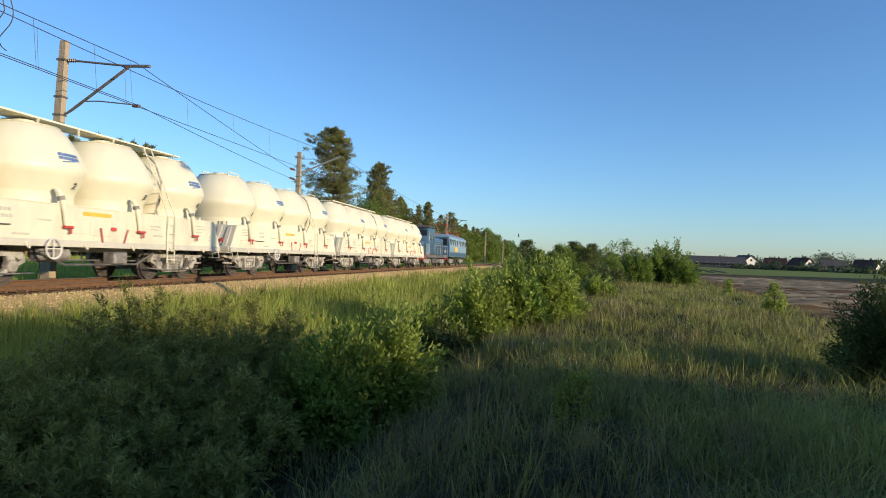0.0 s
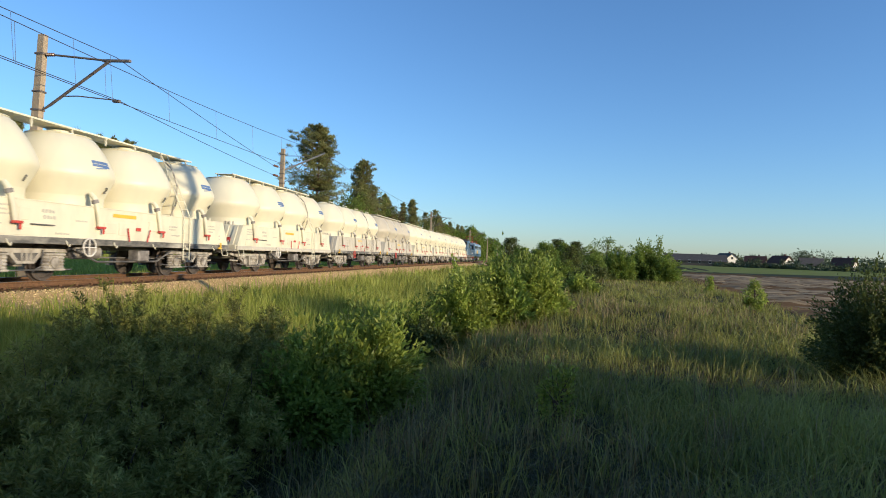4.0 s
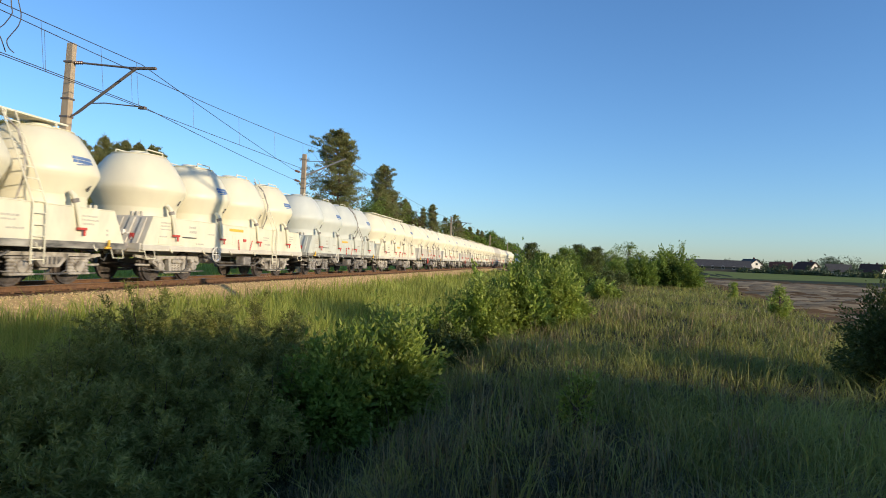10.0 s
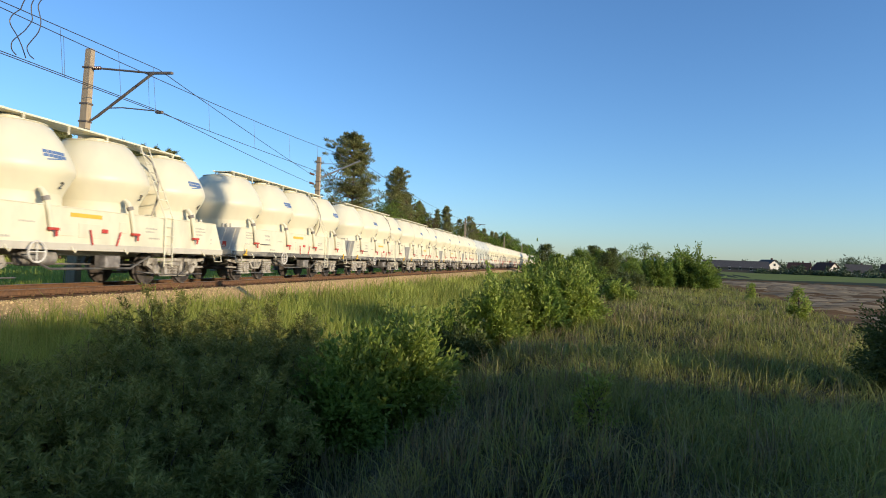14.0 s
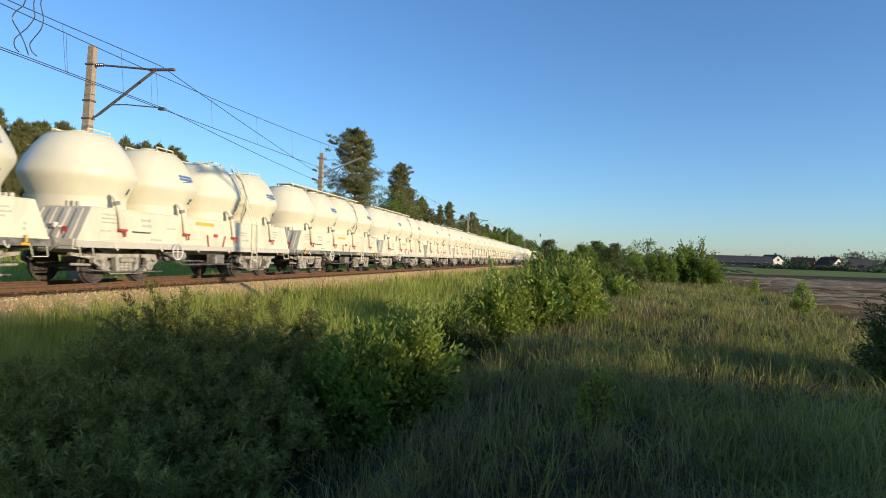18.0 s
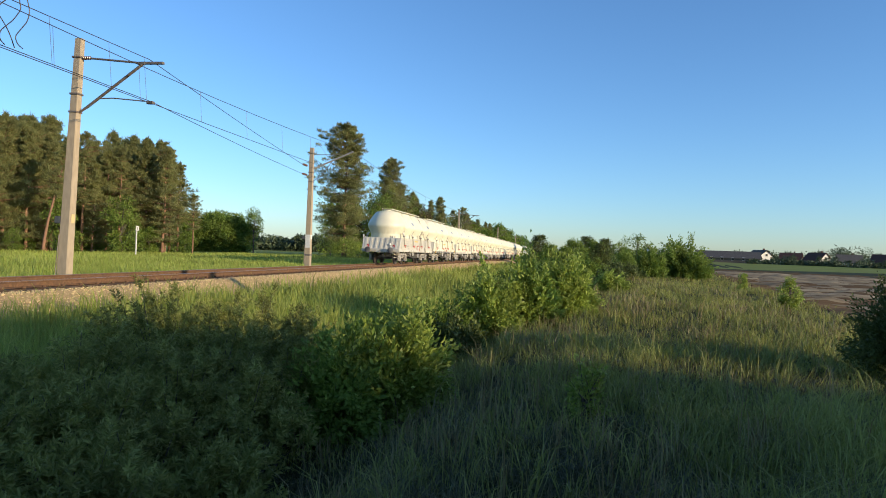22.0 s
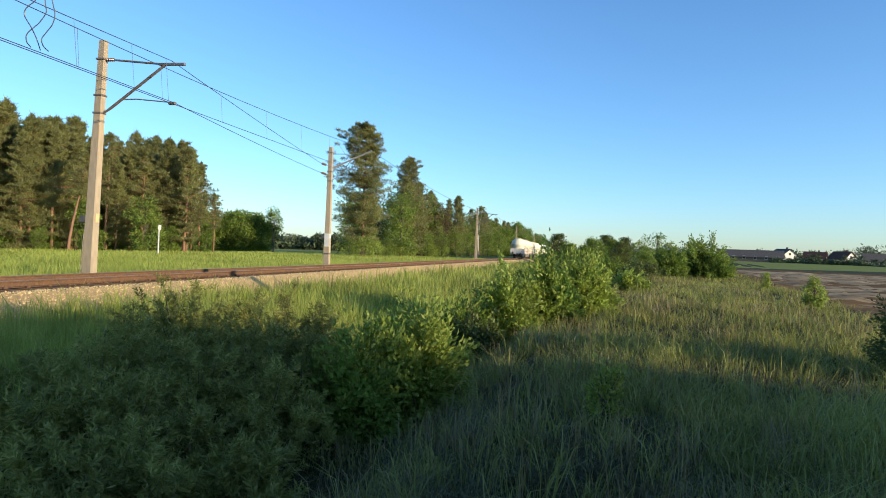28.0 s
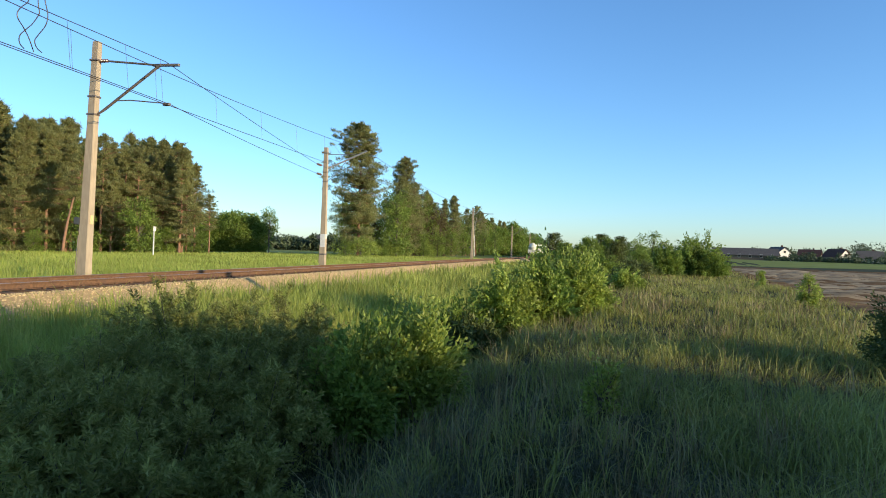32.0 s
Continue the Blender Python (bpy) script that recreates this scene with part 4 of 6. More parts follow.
    # painted bowl numbers
    for i, y in enumerate(bowls):
        part("bowl_number", number_mesh(str(i + 1)), None, w, "black painted bowl number", at=pose(1.262, y + 0.28, 2.42, 0, 0, 12) @ pose(0, 0, 0, 0, 28, 0) @ pose(0, 0, 0, 90, 0, 90))
    # roof walkway or low rails
    if catwalk:
        bm = box(box(B(), -0.40, -0.365, -4.5, 4.8, 4.17, 4.215), 0.365, 0.40, -4.5, 4.8, 4.17, 4.215)
        for i in range(24):
            box(bm, -0.36, 0.36, -4.45 + i * 0.385, -4.10 + i * 0.385, 4.175, 4.2)
        cw = part("roof_walkway", bm, CREAM, w, "pale steel roof walkway", smooth=False)
        for y in (-4.3, -2.85, -1.4, 0.0, 1.4, 2.85, 4.4):
            part("walkway_post", box(box(B(), -0.41, -0.37, y - 0.02, y + 0.02, 3.95, 4.175), 0.37, 0.41, y - 0.02, y + 0.02, 3.95, 4.175), CREAM, cw, smooth=False)
    else:
        for y in bowls:
            bm = B()
            for sx in (-1, 1):
                tube(bm, [(sx * 0.55, y - 0.4, 3.98), (sx * 0.55, y - 0.4, 4.12), (sx * 0.55, y + 0.4, 4.12), (sx * 0.55, y + 0.4, 3.98)], 0.022, 6)
            part("hatch_rail", bm, CREAM, w)
    # ladder on the near side
    for sx in (1, -1):
        bm = B()
        path = [(sx * 1.5, 0, 0.55), (sx * 1.5, 0, 1.95), (sx * 0.5, 0, 4.18)]
        for dy in (-0.19, 0.19):
            tube(bm, [(p[0], 2.82 + dy, p[2]) for p in path], 0.02, 6)
        for i in range(13):
            z = 0.66 + i * 0.27
            x = sx * (1.5 if z < 1.95 else 1.5 - (z - 1.95) * 0.4484)
            box(bm, x - 0.014, x + 0.014, 2.64, 3.0, z - 0.012, z + 0.012)
        part("ladder", bm, skirt if skirt is SKIRT else BOGIE_L, w, smooth=False)
    # curved filling hose pipe between bowls
    part("filling_pipe", tube(B(), [(0.45, 2.72, 4.05), (0.9, 2.72, 3.65), (1.14, 2.7, 3.05), (1.12, 2.7, 2.5), (0.9, 2.72, 1.95)], 0.026, 8), BOGIE_L, w)
    # brake gear: handwheel, air tank, levers
    for sx in (1, -1):
        hw = part("brake_handwheel", tube(B(), [(sx * 1.56, -2.0 + 0.24 * math.cos(k * math.tau / 20), 0.90 + 0.24 * math.sin(k * math.tau / 20)) for k in range(21)], 0.022, 6, False), wheel_paint, w)
        part("spokes", tube(tube(B(), [(sx * 1.55, -2.23, 0.90), (sx * 1.55, -1.77, 0.90)], 0.016, 6), [(sx * 1.55, -2.0, 0.67), (sx * 1.55, -2.0, 1.13)], 0.016, 6), wheel_paint, hw)
    part("air_tank", lathe(B(), [(0.05, -2.05), (0.19, -1.98), (0.2, -1.9), (0.2, -1.1), (0.19, -1.02), (0.05, -0.95)], 16, "y", (1.0, 0, 0.76)), BOGIE, w)
    part("truss_rod", tube(B(), [(1.25, -2.2, 0.84), (1.25, -1.3, 0.5), (1.25, 1.5, 0.5), (1.25, 2.3, 0.84)], 0.03, 6), SOLE, w)
    part("valve_box", box(B(), 1.05, 1.4, 0.35, 0.9, 0.52, 0.84, 0.02), BOGIE, w)
    part("brake_rod", tube(B(), [(0.9, -2.3, 0.62), (0.9, 2.6, 0.58)], 0.025, 6), SOLE, w)
    for y, lean_y in ((-0.35, 0.12), (0.75, -0.12)):
        part("brake_lever", tube(B(), [(1.48, y + lean_y, 1.1), (1.5, y, 1.48)], 0.02, 6), RED, w, "red brake lever")
    part("lever_plate", box(B(), 1.44, 1.48, 0.1, 0.3, 1.42, 1.52, 0.01), RED, w, "small red plate", smooth=False)
    for by in (-3.65, 3.65):
        wagon_bogie(w, by, bogie_mat, cast)
    return w


FIRST_FRONT = 59.05     # y of the first wagon's front buffers at 0 s
WAGON = 12.57
SPEED, GAIN = 12.93, 0.0322   # metres a second, and metres a second squared (half of the acceleration)
COUNT = 25


def run(t):
    slack = np.interp(t, (0, 2, 7, 11, 14, 16.5, 19.5, 22, 25), (0.32, 0.25, 0.24, 0.08, -0.08, -0.27, -0.32, -0.15, 0.0))
    return SPEED * t + GAIN * t * t + 0.55 * math.exp(-((t - 11.0) / 5.0) ** 2) + float(slack)


KINDS = {
    "cream": (CREAM, SKIRT, BOGIE_L, "cream-white four-bowl silo wagon with a long roof walkway", True, False, SKIRT_G, True, WHITE_P),
    "black": (CREAM, SKIRT, BOGIE_L, "cream-white four-bowl silo wagon with a black underframe", True, True, SOLE_W, False, WHITE_P),
    "grey": (CREAM, SKIRT_G, BOGIE_L, "cream-white four-bowl silo wagon with dusty grey skirts", True, True, SKIRT_G, False, RED),
    "dusty": (CREAM_D, SKIRT_G, BOGIE, "dust-dulled four-bowl silo wagon with dirty grey skirts", True, True, SOLE_W, False, RED),
    "plain": (CREAM, SKIRT, BOGIE_L, "cream-white four-bowl silo wagon with low hatch rails", False, True, SKIRT_G, True, WHITE_P),
    "grime": (CREAM, SKIRT_G, BOGIE_L, "cream-white four-bowl silo wagon with stained grey skirts and hatch rails", False, True, SOLE_W, True, RED),
    "blue": (CREAM_B, SKIRT_B, BOGIE, "faded bluish-white four-bowl silo wagon with stained skirts", False, False, SOLE_W, False, WHITE_P),
    "tail": (CREAM, SKIRT_G, BOGIE_L, "cream-white four-bowl silo wagon with pale grey skirts at the train's end", True, True, SKIRT_G, False, WHITE_P),
}
# kinds of the wagons from the locomotives backwards
ORDER = "cream cream plain cream dusty grime cream black grey plain grime cream blue plain black black black black cream plain cream black plain black tail".split()

train = []


def build_wagons():
    masters = {}
    for i in range(COUNT):
        k = ORDER[i]
        at = pose(TRACK_X, FIRST_FRONT - WAGON * (i + 0.5), RAIL_Z)
        if k not in masters:
            masters[k] = w = silo_wagon(*KINDS[k])
            w.matrix_basis = at
        else:
            w = copy_thing(masters[k], at)
        train.append((w, FIRST_FRONT - WAGON * (i + 0.5)))


build_wagons()


# ---- locomotives ----
def bogie_parts(b_thing, by, half, mat, wheels, r=0.55):
    b = part("bogie", box(B(), -0.9, 0.9, by - 0.25, by + 0.25, 0.45, 0.8, 0.03), mat, b_thing)
    for sx in (-1, 1):
        part("side_frame", prism(B(), [(by - half, 0.55), (by - half * 0.8, 0.85), (by + half * 0.8, 0.85), (by + half, 0.55), (by + half * 0.4, 0.4), (by - half * 0.4, 0.4)], "x", min(sx * 1.02, sx * 1.14), max(sx * 1.02, sx * 1.14)), mat, b, smooth=False)
        for dy in wheels:
            part("wheel", lathe(B(), [(0.2, sx * 0.70), (r + 0.03, sx * 0.71), (r, sx * 0.76), (r, sx * 0.84), (r - 0.08, sx * 0.83), (0.15, sx * 0.8)][:: sx], 24, "x"), WHEEL, b, at=pose(0, by + dy, r))
            part("axle_box", box(B(), min(sx * 1.1, sx * 1.22), max(sx * 1.1, sx * 1.22), by + dy - 0.17, by + dy + 0.17, r - 0.15, r + 0.15, 0.03), mat, b)
    return b


def diesel_loco():
    l = thing("diesel_locomotive", "blue diesel shunting locomotive with pale handrails", "locomotive", group="locomotives of the train")
    L = 6.6
    part("frame_plate", box(B(), -1.45, 1.45, -L, L, 0.95, 1.3, 0.03), SOLE, l, smooth=False)
    part("rear_hood", box(B(), -0.95, 0.95, -L + 0.5, -4.6, 1.3, 2.6, 0.12), LOCO_BLUE, l, angle=60)
    part("front_hood", box(B(), -0.95, 0.95, -1.9, L - 0.6, 1.3, 3.15, 0.12), LOCO_BLUE, l, angle=60)
    cab = part("cab", box(B(), -1.4, 1.4, -4.8, -1.8, 1.3, 4.0, 0.1), LOCO_BLUE, l, angle=60)
    part("cab_roof", prism(B(), [(-1.5, 3.95), (1.5, 3.95), (1.2, 4.18), (0, 4.27), (-1.2, 4.18)], "y", -5.05, -1.55), ROOF_DARK, cab, smooth=False)
    for sx in (-1, 1):
        for y in (-4.0, -2.6):
            part("window", box(B(), min(sx * 1.38, sx * 1.415), max(sx * 1.38, sx * 1.415), y - 0.5, y + 0.5, 2.7, 3.6, 0.02), GLASS_D, cab, smooth=False)
    for sy in (-4.82, -1.78):
        for x in (-0.7, 0.7):
            part("window", box(B(), x - 0.45, x + 0.45, sy - 0.015, sy + 0.015, 3.15, 3.75, 0.02), GLASS_D, cab, smooth=False)
    for sx in (-1, 1):
        for y0, y1 in ((-L + 0.1, -4.85), (-1.7, L - 0.1)):
            bm = tube(B(), [(sx * 1.42, y0, 2.3), (sx * 1.42, y1, 2.3)], 0.03, 6)
            for k in range(6):
                y = y0 + (y1 - y0) * k / 5
                tube(bm, [(sx * 1.42, y, 1.3), (sx * 1.42, y, 2.3)], 0.025, 6)
            part("side_railing", bm, LOCO_SKY, l)
        for y in (-1.2, 0.0, 1.2, 2.6, 3.8, 5.0):
            bm = B()
            for k in range(6):
                box(bm, min(sx * 0.94, sx * 0.97), max(sx * 0.94, sx * 0.97), y - 0.4, y + 0.4, 1.7 + k * 0.18, 1.8 + k * 0.18)
            part("louvre", bm, DARK, l, smooth=False)
    for sy in (-1, 1):
        for x in (-0.875, 0.875):
            part("buffer", lathe(B(), [(0.12, sy * L), (0.1, sy * (L + 0.4)), (0.23, sy * (L + 0.42)), (0.2, sy * (L + 0.5))], 16, "y", (x, 0, 1.05)), SOLE, l)
        part("buffer_beam", box(B(), -1.4, 1.4, sy * L - 0.06, sy * L + 0.06, 0.75, 1.3, 0.02), RED, l, smooth=False)
        bogie_parts(l, sy * 4.1, 1.9, BOGIE, (-1.2, 1.2))
    part("fuel_tank", box(B(), -1.2, 1.2, -1.6, 1.6, 0.4, 0.95, 0.08), SOLE, l)
    part("exhaust", tube(B(), [(0, 3.0, 3.05), (0, 3.0, 3.45)], 0.14, 12), DARK, l)
    return l


def electric_loco():
    l = thing("electric_locomotive", "pale blue electric locomotive with a red roof pantograph", "locomotive", group="locomotives of the train")
    L = 7.6
    body = part("body", prism(B(), [(-1.45, 1.15), (1.45, 1.15), (1.48, 2.6), (1.35, 3.55), (0.95, 3.85), (-0.95, 3.85), (-1.35, 3.55), (-1.48, 2.6)], "y", -L + 0.25, L - 0.25), LOCO_SKY, l, angle=40)
    for sy in (-1, 1):
        part("nose", prism(B(), [(-1.43, 1.15), (1.43, 1.15), (1.4, 2.5), (1.25, 3.5), (-1.25, 3.5), (-1.4, 2.5)], "y", *sorted((sy * (L - 0.25), sy * L))), LOCO_BLUE, l, angle=40)
        for x in (-0.62, 0.62):
            part("windscreen", box(B(), x - 0.5, x + 0.5, *sorted((sy * L - 0.02, sy * L + 0.02)), 2.55, 3.3, 0.01), GLASS_D, l, smooth=False)
        for x in (-0.95, 0.95):
            part("headlight", lathe(B(), [(0.15, sy * L), (0.15, sy * (L + 0.05)), (0.1, sy * (L + 0.07))], 14, "y", (x, 0, 1.75)), WHITE_P, l)
            part("buffer", lathe(B(), [(0.12, sy * L), (0.1, sy * (L + 0.4)), (0.23, sy * (L + 0.42)), (0.2, sy * (L + 0.5))], 16, "y", (x * 0.92, 0, 1.05)), SOLE, l)
        bogie_parts(l, sy * 4.2, 2.0, BOGIE, (-1.5, 1.5), 0.62)
    part("stripe", box(B(), 1.455, 1.485, -L + 0.3, L - 0.3, 1.2, 1.7), LOCO_BLUE, l, "dark blue lower band", smooth=False)
    part("stripe", box(B(), -1.485, -1.455, -L + 0.3, L - 0.3, 1.2, 1.7), LOCO_BLUE, l, "dark blue lower band", smooth=False)
    part("orange_panel", box(B(), 1.47, 1.495, -3.4, -1.2, 1.75, 2.4), YELLOW, l, "orange painted panel", smooth=False)
    for sx in (-1, 1):
        for y in (-6.6, -4.9, -3.2, -1.2, 1.2, 3.2, 4.9, 6.6):
            part("window", box(B(), min(sx * 1.38, sx * 1.49), max(sx * 1.38, sx * 1.49), y - 0.42, y + 0.42, 2.55, 3.25, 0.02), GLASS_D, body, smooth=False)
    for y in (-4.6, 4.6):
        bm = B()
        for sx in (-0.6, 0.6):
            tube(bm, [(sx, y - 0.9, 4.0), (sx, y + 0.7, 4.3), (sx * 0.9, y - 0.5, 4.45 if y > 0 else 5.1)], 0.04, 6)
            tube(bm, [(sx, y - 0.9, 3.84), (sx, y - 0.9, 4.02)], 0.06, 6)
            tube(bm, [(sx, y + 0.9, 3.84), (sx, y + 0.9, 4.02)], 0.06, 6)
            tube(bm, [(sx, y - 0.9, 4.0), (sx, y + 0.9, 4.0)], 0.04, 6)
        tube(bm, [(-0.8, y - 0.5, 4.47 if y > 0 else 5.12), (0.8, y - 0.5, 4.47 if y > 0 else 5.12)], 0.035, 6)
        part("pantograph", bm, RED, l, "red-painted pantograph")
    part("roof_box", box(B(), -0.7, 0.7, -2.6, 2.6, 3.8, 4.1, 0.05), ROOF_DARK, l)
    return l


def build_locos():
    y1 = FIRST_FRONT + 7.1
    d = diesel_loco()
    d.matrix_basis = pose(TRACK_X, y1, RAIL_Z)
    y2 = y1 + 7.1 + 8.15
    m = electric_loco()
    m.matrix_basis = pose(TRACK_X, y2, RAIL_Z)
    train.extend(((d, y1), (m, y2)))


build_locos()


# ---- plants ----
def shoots_and_leaves(rng, n_shoots, per, rx, ry, h, leaf_l, leaf_w, inner=0.25, droop=0.15, low=0.12):
    """Shoots from the base to an uneven dome, leaves along them. Returns stems as paths and a leaf mesh's arrays."""
    az = rng.uniform(0, math.tau, n_shoots)
    el = np.arcsin(rng.uniform(0.05, 1.0, n_shoots))
    lump = 1 + 0.22 * np.sin(az * 3 + rng.uniform(0, 6)) * np.cos(el * 2.3) + 0.16 * np.sin(az * 7 + el * 5 + rng.uniform(0, 6)) + rng.normal(0, 0.09, n_shoots)
    r = rng.uniform(0.55, 1.0, n_shoots) ** 0.6 * lump
    tip = np.stack([rx * np.cos(az) * np.cos(el) * r, ry * np.sin(az) * np.cos(el) * r, h * (low + (1 - low) * np.sin(el)) * r], 1)
    foot = np.stack([rng.normal(0, rx * inner, n_shoots), rng.normal(0, ry * inner, n_shoots), np.zeros(n_shoots)], 1)
    f = rng.uniform(0.25, 1.0, (n_shoots, per)) ** 0.75
    mid = foot * 0.35 + tip * 0.65 + np.array([0, 0, 1.0]) * (h * 0.12)
    F = f[..., None]
    p = (1 - F) ** 2 * foot[:, None] + 2 * F * (1 - F) * mid[:, None] + F ** 2 * tip[:, None]
    p = p.reshape(-1, 3) + rng.normal(0, leaf_l * 0.5, (n_shoots * per, 3))
    p[:, 2] = np.maximum(p[:, 2], 0.03)
    d = 2 * (1 - F) * (mid - foot)[:, None] + 2 * F * (tip - mid)[:, None]
    d = d.reshape(-1, 3)
    d /= np.linalg.norm(d, axis=1, keepdims=True) + 1e-9
    n = len(p)
    d = d * 1.0 + rng.normal(0, 0.5, (n, 3)) - np.array([0, 0, droop])
    d /= np.linalg.norm(d, axis=1, keepdims=True)
    return leaf_arrays(rng, p, d, leaf_l, leaf_w) + (foot, mid, tip)


def leaf_arrays(rng, p, d, leaf_l, leaf_w):
    n = len(p)
    s = np.cross(d, rng.normal(0, 1, (n, 3)))
    s /= np.linalg.norm(s, axis=1, keepdims=True) + 1e-9
    up = np.cross(s, d)
    L = leaf_l * rng.uniform(0.6, 1.3, (n, 1))
    W = leaf_w * rng.uniform(0.7, 1.2, (n, 1))
    v = np.stack([p, p + d * L * 0.45 + s * W * 0.5 + up * W * 0.15, p + d * L - up * L * 0.12, p + d * L * 0.45 - s * W * 0.5 + up * W * 0.15], 1).reshape(-1, 3)
    b = np.arange(n)[:, None] * 4
    t = np.concatenate([b + np.array([[0, 1, 2]]), b + np.array([[0, 2, 3]])], 0)
    return v, t


def shrub(label, x, y, rx, ry, h, n, per, leaf_l, leaf_w, mat, seed, sink=0.05, name="shrub", low=0.12, group=""):
    rng = np.random.default_rng(seed)
    s = thing(name, label, "shrub", pose(x, y, gz(x, y) - sink), group)
    v, t, foot, mid, tip = shoots_and_leaves(rng, n, per, rx * 0.95, ry * 0.95, h * 0.82, leaf_l, leaf_w, low=low)
    part("foliage", fast_mesh("foliage", v, t, mat), None, s)
    bm = B()
    for i in range(0, n, max(1, n // 45)):
        tube(bm, [foot[i], mid[i] * 0.75 + foot[i] * 0.25, tip[i] * 0.95], [0.012, 0.008, 0.003], 5)
    part("branching", bm, BARK, s)["kind"] = "stuff"
    return s


def willow(label, x, y, rx, ry, h, n, per, seed, group=""):
    """A thicket of upright wands that arch outwards; narrow leaves stand along their upper part."""
    rng = np.random.default_rng(seed)
    s = thing("willow_shrub", label, "shrub", pose(x, y, gz(x, y) - 0.05), group)
    rad, az = np.sqrt(rng.uniform(0, 1, n)), rng.uniform(0, math.tau, n)
    lump = 1 + 0.18 * np.sin(az * 3 + rng.uniform(0, 6)) + 0.12 * np.sin(az * 5 + 3 * rad + rng.uniform(0, 6))
    foot = np.stack([rx * 0.45 * rad * np.cos(az) * lump, ry * 0.45 * rad * np.sin(az) * lump, np.zeros(n)], 1)
    top = h * (1 - 0.5 * rad ** 2) * rng.uniform(0.6, 1.08, n)
    out = np.stack([np.cos(az) * rx, np.sin(az) * ry, np.zeros(n)], 1) * (0.10 + 0.5 * rad * lump)[:, None]
    tip = foot + out + rng.normal(0, 0.06, (n, 3)) * [1, 1, 0] + np.stack([0 * top, 0 * top, top], 1)
    mid = foot * 0.5 + tip * 0.5 + np.stack([-out[:, 0] * 0.25, -out[:, 1] * 0.25, top * 0.1], 1)
    # each branch ends in a spray of short leafy twigs
    twigs = 11
    f = rng.uniform(0.45, 1.0, (n, twigs))[..., None]
    base = ((1 - f) ** 2 * foot[:, None] + 2 * f * (1 - f) * mid[:, None] + f ** 2 * tip[:, None]).reshape(-1, 3)
    d = (2 * (1 - f) * (mid - foot)[:, None] + 2 * f * (tip - mid)[:, None]).reshape(-1, 3)
    d /= np.linalg.norm(d, axis=1, keepdims=True) + 1e-9
    d = d * 0.8 + rng.normal(0, 0.5, d.shape) + np.array([0, 0, 0.25])
    d /= np.linalg.norm(d, axis=1, keepdims=True)
    reach = rng.uniform(0.14, 0.30, (len(d), 1))
    q = rng.uniform(0.1, 1.0, (len(d), per))[..., None]
    p = (base[:, None] + d[:, None] * reach[:, None] * q).reshape(-1, 3)
    d = np.repeat(d, per, 0)
    side = rng.normal(0, 1, p.shape)
    side -= d * np.sum(side * d, 1, keepdims=True)
    side /= np.linalg.norm(side, axis=1, keepdims=True) + 1e-9
    way = d * rng.uniform(0.3, 0.9, (len(p), 1)) + side * 0.8
    way /= np.linalg.norm(way, axis=1, keepdims=True)
    v, t = leaf_arrays(rng, p, way, 0.072, 0.019)
    part("foliage", fast_mesh("foliage", v, t, WILLOW), None, s)
    bm = B()
    for i in range(n):
        tube(bm, [foot[i], mid[i] * 0.5 + (foot[i] + tip[i]) * 0.25, tip[i]], [0.011, 0.007, 0.002], 4, False)
    part("branching", bm, BARK, s)["kind"] = "stuff"
    return s


def tree_crown(rng, centres, radii, per, leaf_l, leaf_w, flat=0.8, upward=-0.1):
    vs, ts, base = [], [], 0
    for c, r in zip(centres, radii):
        k = int(per)
        d = rng.normal(0, 1, (k, 3))
        d /= np.linalg.norm(d, axis=1, keepdims=True)
        rad = rng.uniform(0.35, 1.0, (k, 1)) ** 0.6 * r
        p = np.array(c) + d * rad * np.array([1, 1, flat])
        v, t = leaf_arrays(rng, p, d * 0.6 + rng.normal(0, 0.7, (k, 3)) + np.array([0, 0, upward]), leaf_l, leaf_w)
        vs.append(v)
        ts.append(t + base)
        base += len(v)
    return np.concatenate(vs), np.concatenate(ts)


